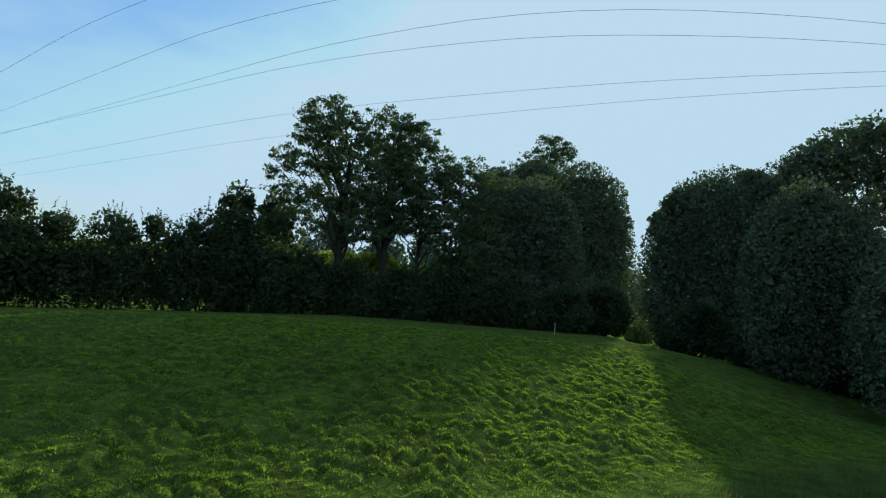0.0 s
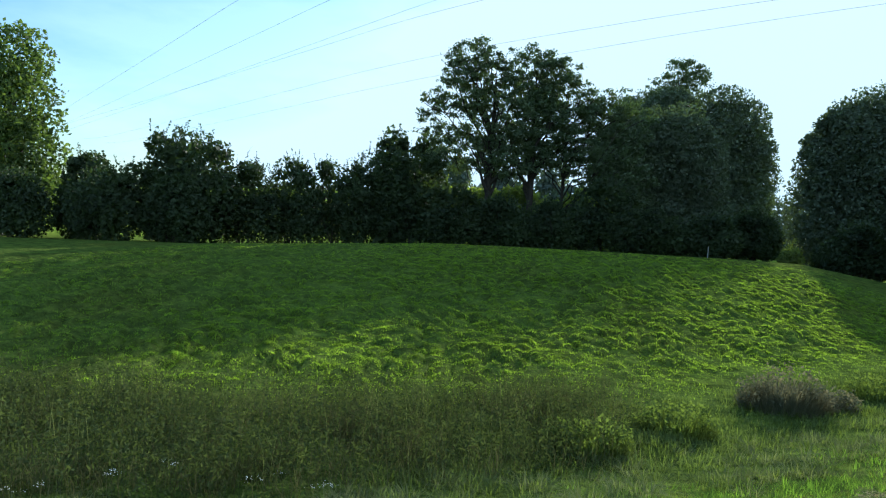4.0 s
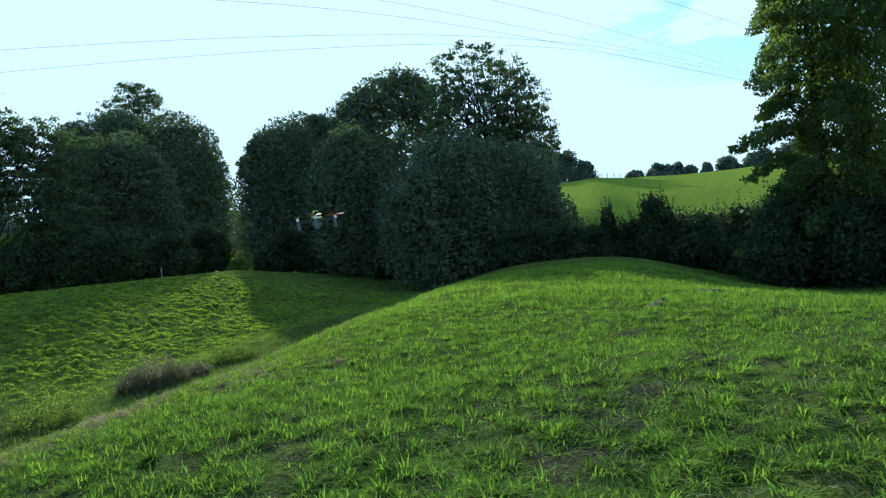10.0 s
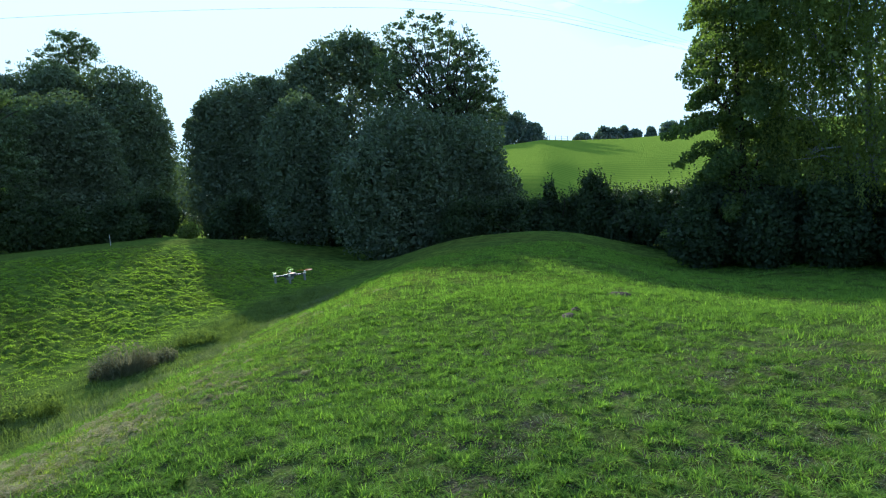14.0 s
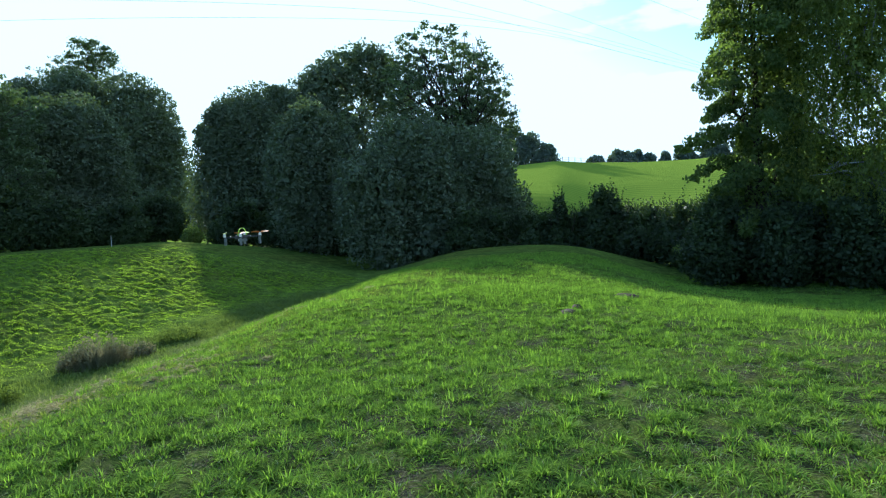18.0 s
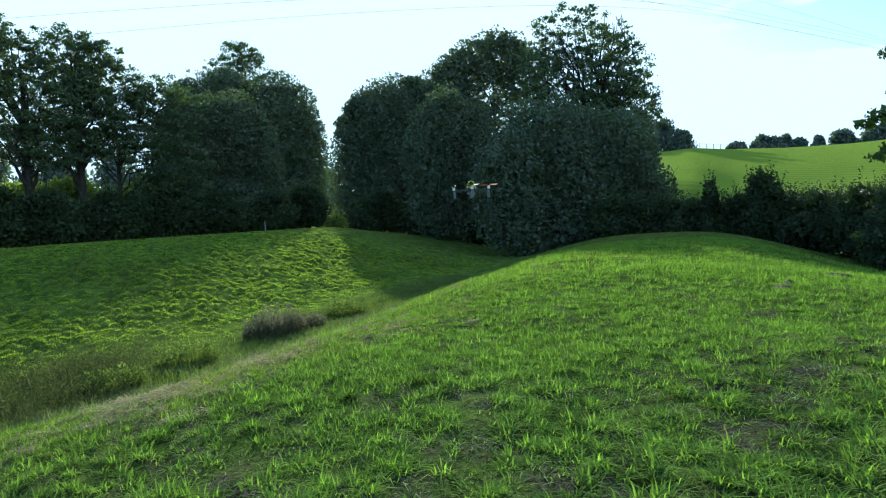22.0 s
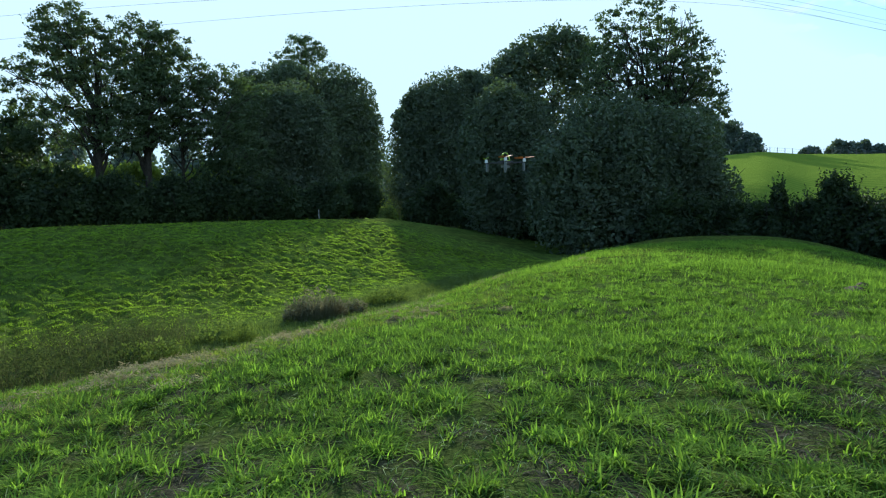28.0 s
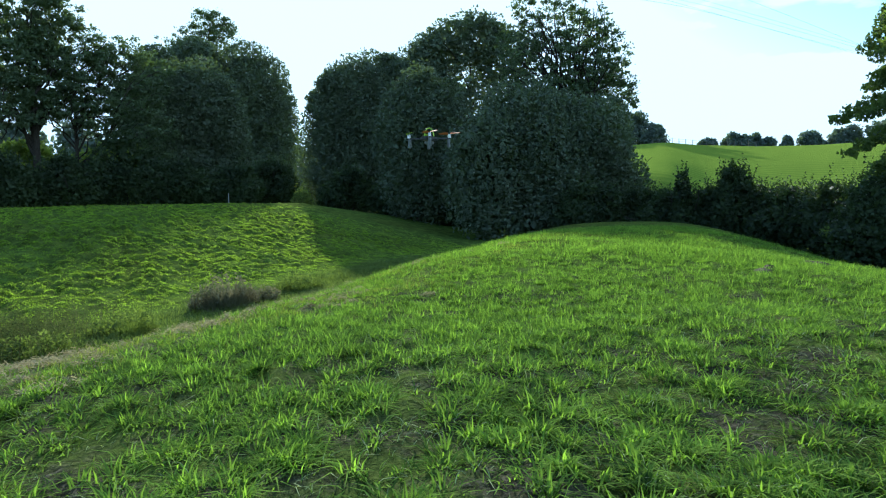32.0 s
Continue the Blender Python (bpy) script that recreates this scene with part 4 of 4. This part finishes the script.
def hay_heaps(count, each, rng):
    """Cut hay: low heaps of strands lying across one another, thickest along the swath."""
    hx, hy, _, grow = sown(count, 1, (-5, 4, 13, 25), lambda a, b: hay_at(a, b) ** 1.4 * (0.04 + 0.96 * smooth((mottle(a, b, 1.3) * 0.6 + 0.4 * mottle(b, a, 2.7) - 0.3) / 0.3)) * smooth(0.3 + 0.9 * hummocks(2.6 * a, 2.6 * b)), rng, 0.0)
    n = len(hx) * each
    r = np.repeat(rng.uniform(0.06, 0.2, len(hx)) * grow, each)
    t, q = rng.uniform(0, 2 * math.pi, n), np.sqrt(rng.uniform(0, 1, n))
    x, y = np.repeat(hx, each) + 1.3 * r * q * np.cos(t), np.repeat(hy, each) + 0.8 * r * q * np.sin(t)
    z = height(x, y) + (0.5 * r * (1 - q * q) + 0.01) * rng.uniform(0.35, 1.1, n)
    a = rng.uniform(0, 2 * math.pi, n)
    way = np.stack([np.cos(a), np.sin(a), rng.normal(size=n) * 0.45], 1) * rng.uniform(0.01, 0.03, (n, 1))
    side = np.stack([-np.sin(a), np.cos(a), rng.normal(size=n) * 0.8], 1) * 0.0026
    p = np.stack([x, y, z], 1)
    v = np.stack([p - way - side * 0.5, p - way + side * 0.5, p + way + side, p + way - side], 1)
    f = np.arange(n)[:, None] * 4 + [[0, 1, 2, 3]]
    return tagged(new("cut_hay", mesh_from("cut_hay", v.reshape(-1, 3), f, HAY)), "pale dry cut hay lying in heaps on the slope", "hay", kind="stuff")


hay_heaps(1500, 200, G)


def reed_bed(x, y):
    d = across(x, y)
    return smooth((d + 2.6) / 1.2) * smooth((3.4 - d) / 2) * smooth((-1.5 - x) / 3) * smooth((x + 40) / 10) * (0.3 + 0.7 * mottle(x, y, 0.7))


stuff("reed_bed", "brownish green reeds filling the hollow", "reeds", sown(1700, 12, (-26, 7, 0, 24), reed_bed, G, 0.2), 0.58, 0.008, 0.5, REED, G, 3)
stuff("dry_stalk", "thin pale dry stalks standing out of the reeds", "stalks", sown(260, 4, (-26, 6, 0, 24), reed_bed, G, 0.3), 0.84, 0.007, 0.3, PALE, G, 3)
at = sown(2900, 1, (-26, 7, 0, 24), reed_bed, G, 0.3)
stem_z = height(at[0], at[1])
leafy = np.repeat(np.stack([at[0], at[1], stem_z], 1), 34, 0)
up = G.uniform(0.06, 0.68, len(leafy)) * np.repeat(at[3], 34)
leafy[:, 2] += up
leafy[:, :2] += G.normal(size=(len(leafy), 2)) * (0.03 + 0.08 * (1 - up / 1.4))[:, None]
v, f = leaves(leafy, 0.024, G, 0.0, 3.2)
tagged(new("weeds", mesh_from("weeds", v, f, WEED)), "leafy brownish weeds standing among the reeds", "weeds", kind="stuff")
blooms = sown(9, 4, (-9, 6, -4, 12), lambda a, b: smooth((across(a, b) + 5) / 1) * smooth((-2 - across(a, b)) / 1), G, 0.12)
spots = np.repeat(np.stack([blooms[0], blooms[1], height(blooms[0], blooms[1]) + 0.55 * blooms[3]], 1), 9, 0)
v, f = leaves(spots + G.normal(size=spots.shape) * (0.03, 0.03, 0.008), 0.011, G, 0, 1.0)
tagged(new("umbel_flowers", mesh_from("umbel_flowers", v, f, BLOOM)), "small white umbel flowers at the edge of the reeds", "flowers", kind="stuff")


def fringe(x, y):
    d = across(x, y)
    return smooth((d + 5.2) / 1.4) * smooth((-1.6 - d) / 1.2) * (0.3 + 0.7 * mottle(x, y, 1.3)) * gaps(0.45 * x, 0.45 * y)


def bottom(x, y):
    d = across(x, y)
    return smooth((d + 3.2) / 1.5) * smooth((2.6 - d) / 2) * (0.3 + 0.7 * mottle(x, y, 1.1))


stuff("fringe_grass", "pale long grass along the hollow's edge", "grass", sown(1500, 50, (-18, 3, 14, 34), fringe, G, 0.11), 0.3, 0.010, 1.05, PALE, G, 2)
stuff("fringe_grass", "fresh green grass along the hollow's edge", "grass", sown(2000, 44, (-18, 3, 14, 34), fringe, G, 0.1), 0.2, 0.011, 1.0, RANK, G, 2)
stuff("hollow_grass", "rank green grass in the bottom of the hollow", "grass", sown(1900, 20, (-6, 12, 14, 40), bottom, G, 0.24), 0.24, 0.014, 0.9, RANK, G, 2)


def tussock(place, wide, tall, count, mat, label, seed):
    """A tussock: stems fanning out of one root mass, highest in the middle, and feathery seed heads over them."""
    rng = np.random.default_rng(seed)
    base = thing("grass_tussock", place, label, "tussock", "tussocks in the hollow")
    r, t = wide / 2 * np.sqrt(rng.uniform(0, 1, count)), rng.uniform(0, 6.28, count)
    px, py = place[0] + r * np.cos(t) * 1.15, place[1] + r * np.sin(t) * 0.8
    grow = tall * (1 - 0.75 * (2 * r / wide) ** 2) * (0.75 + 0.35 * np.sin(3 * px + seed) * np.sin(2.3 * py)) + 0.12
    v, f = blades(px, py, grow, 0.022, 0.5, rng, 3, np.array(place[:2])[None])
    tagged(child("stem_mass", mesh_from("stem_mass", v - np.array(place), f, mat), base), kind="stuff")
    s = rng.integers(0, count, 90)
    tips = np.stack([px[s] - place[0], py[s] - place[1], grow[s] * rng.uniform(0.85, 1.2, 90)], 1)
    q = (tips[:, None] + rng.normal(size=(90, 8, 3)) * (0.05, 0.05, 0.1)).reshape(-1, 3)
    v, f = leaves(q, 0.05, rng)
    tagged(child("seed_head_mass", mesh_from("seed_head_mass", v, f, mat), base), kind="stuff")
    return base


tussock(spot(1.3, 21.7), 1.75, 0.95, 2800, DRY, "wide dark tussock of dry brown grass", 301)
tussock(spot(2.6, 22.5), 0.9, 0.4, 700, DRY, "dry brown tussock joined to a wider one", 305)
tussock(spot(-1.3, 18.8), 1.4, 0.5, 1300, RANK, "low green-brown tussock beside the reeds", 302)
tussock(spot(-2.9, 16.8), 1.3, 0.5, 1300, RANK, "low green-brown tussock beside the reeds", 303)
tussock(spot(4.2, 24.6), 1.5, 0.42, 1000, RANK, "small green-brown tussock in the hollow", 304)


def molehill(x, y, wide, seed):
    rng = np.random.default_rng(seed)
    bm = bmesh.new()
    bmesh.ops.create_icosphere(bm, subdivisions=3, radius=1)
    for v in bm.verts:
        k = 1 + 0.22 * noise.noise(v.co * 2.3 + Vector((seed, 0, 0)))
        v.co = Vector((v.co.x * wide / 2 * k, v.co.y * wide / 2 * k * 0.7, v.co.z * 0.11 * k))
    me = bpy.data.meshes.new("molehill")
    bm.to_mesh(me)
    bm.free()
    me.materials.append(SOIL)
    ob = new("molehill", me)
    ob.matrix_basis = pose(x, y, ground_at(x, y) - 0.02, 0, 0, rng.uniform(0, 180))
    return tagged(ob, "low brown heap of bare soil in the grass", "molehill", "molehills")


for k, (x, y, w) in enumerate([(9.9, 9.5, 0.6), (13.4, 11.2, 0.8), (10.5, 9.9, 0.35)]):
    molehill(x, y, w, 400 + k)

# ---- power lines ----
WIRE = plain_material("wire_metal", (0.12, 0.12, 0.13), 0.5, 0.6)
WIRE_WAYS = (((-200, -59, -33, 0, 50, 160), (176, 80, 62, 50, 54, 80)), ((-200, -96, -18, 10, 46, 86, 160), (182, 113, 62, 57, 62.5, 74, 98)),
             ((-200, -108, -8, 15, 45, 76, 160), (186, 128, 66, 62, 68.5, 75, 96)), ((-200, -79, -14, 20, 60, 160), (180, 110.5, 73, 67, 74, 100)),
             ((-200, -111, -34, 20, 60, 160), (201, 146, 98.4, 78, 72.5, 97)), ((-200, -111, -41, 20, 60, 160), (211, 156, 112.5, 84, 74.5, 99)))
for xs, ys in WIRE_WAYS:
    line = []
    for k in range(73):
        x = -200 + 5 * k
        y = sum(float(np.interp(x + s, xs, ys)) for s in range(-21, 22, 3)) / 15
        line.append(((x, y, 30.0 + 1.2 * (x / 150) ** 2), 0.019))
    v, f = tubes([line], 5)
    tagged(new("power_line", mesh_from("power_line", v, f, WIRE, True)), "thin grey overhead power line against the sky", "power line", "power lines")


# ---- the flying model ----
CARBON = plain_material("dark_frame", (0.03, 0.03, 0.035), 0.45)
LIME = plain_material("lime_plastic", (0.4, 0.6, 0.06), 0.75)
ORANGE = plain_material("orange_plastic", (0.6, 0.18, 0.04), 0.75)
GREY = plain_material("grey_plastic", (0.14, 0.15, 0.15), 0.5)
ALLOY = plain_material("motor_alloy", (0.5, 0.5, 0.52), 0.3, 0.9)


def box_bm(size, at=(0, 0, 0), bevel=0.004, turn=0.0):
    bm = bmesh.new()
    bmesh.ops.create_cube(bm, size=1, matrix=Matrix.Translation(at) @ Matrix.Rotation(turn, 4, "Z") @ Matrix.Diagonal((*size, 1)))
    bmesh.ops.bevel(bm, geom=bm.edges[:], offset=bevel, segments=2, affect="EDGES")
    return bm


def disc_bm(r, h, at, seg=20):
    bm = bmesh.new()
    bmesh.ops.create_cone(bm, cap_ends=True, segments=seg, radius1=r, radius2=r * 0.92, depth=h, matrix=Matrix.Translation(at))
    return bm


def quadcopter(place, turn):
    q = thing("quadcopter", place, "small dark quadcopter with lime and orange propellers hovering over the grass", "quadcopter", turn=turn)
    part("body", box_bm((0.2, 0.11, 0.045), (0, 0, 0), 0.012), CARBON, q)
    part("battery", box_bm((0.13, 0.05, 0.035), (0, 0, -0.045), 0.008), GREY, q, "grey battery pack slung below")
    for k in range(4):
        t = math.pi / 4 + k * math.pi / 2
        ex, ey = 0.23 * math.cos(t), 0.23 * math.sin(t)
        arm = part("arm", box_bm((0.24, 0.022, 0.018), (ex * 0.52, ey * 0.52, 0), 0.004, t), CARBON, q)
        part("motor", disc_bm(0.02, 0.04, (ex, ey, 0.025)), ALLOY, arm)
        bm = bmesh.new()
        a = 0.4 + k * 0.5
        for side in (0, math.pi):
            row = []
            for i in range(7):
                r = 0.012 + 0.115 * i / 6
                w = 0.014 + 0.016 * math.sin(math.pi * (0.25 + 0.7 * i / 6))
                pitch = 0.010 * (1 - 0.6 * i / 6)
                c, s = math.cos(a + side), math.sin(a + side)
                pair = []
                for up in (0.0, 0.0025):
                    pair += [bm.verts.new((ex + c * r - s * w, ey + s * r + c * w, 0.055 + pitch + up)), bm.verts.new((ex + c * r + s * w * 0.5, ey + s * r - c * w * 0.5, 0.055 - pitch + up))]
                row.append(pair)
            for p, n2 in zip(row, row[1:]):
                for i, j in ((0, 1), (3, 2), (1, 3), (2, 0)):
                    bm.faces.new((p[i], p[j], n2[j], n2[i]))
            bm.faces.new((row[-1][0], row[-1][1], row[-1][3], row[-1][2]))
        part("propeller", bm, LIME if k < 2 else ORANGE, arm, "lime green propeller" if k < 2 else "orange propeller")
        part("landing_leg", box_bm((0.03, 0.03, 0.1), (ex * 0.96, ey * 0.96, -0.055), 0.005), GREY, arm, "grey landing leg under the motor")
    for t in (0.0, math.pi / 2):
        line = [((0.075 * math.cos(a) * math.cos(t), 0.075 * math.cos(a) * math.sin(t), 0.02 + 0.1 * math.sin(a)), 0.005) for a in np.linspace(0, math.pi, 11)]
        v, f = tubes([line], 6)
        child("hoop", mesh_from("hoop", v, f, LIME, True), q, "pale lime guard hoop over the electronics")
    return q


quadcopter((2.8, 8.0, 2.2), 25)


# ---- posts and the far fence ----
PAINT = plain_material("white_paint", (0.34, 0.34, 0.32), 0.7)
TIMBER = bark_material("grey_timber", (0.09, 0.08, 0.07), (0.26, 0.24, 0.21))
marker = box_bm((0.06, 0.06, 1.1), (0, 0, 0.45), 0.01)
me = bpy.data.meshes.new("marker_post")
marker.to_mesh(me)
marker.free()
me.materials.append(PAINT)
tagged(new("marker_post", me), "slim white marker post beside the gap", "post").matrix_basis = pose(*spot(4.5, 62.5))
fence = thing("field_fence", spot(150.0, 158.0), "weathered wire fence along the skyline of the field", "fence")
line_of = []
for k in range(16):
    x, y = 143.0 + 1.45 * k, 165.0 - 1.4 * k
    z = ground_at(x, y) - fence.location.z
    at = (x - 150.0, y - 158.0, z)
    part("post", box_bm((0.15, 0.15, 1.7), (at[0], at[1], z + 0.75), 0.03, 0.3 * k), TIMBER, fence)
    line_of.append(at)
for up in (0.7, 1.4):
    v, f = tubes([[((x, y, z + up), 0.022) for x, y, z in line_of]], 4)
    child("rail", mesh_from("rail", v, f, TIMBER, True), fence)
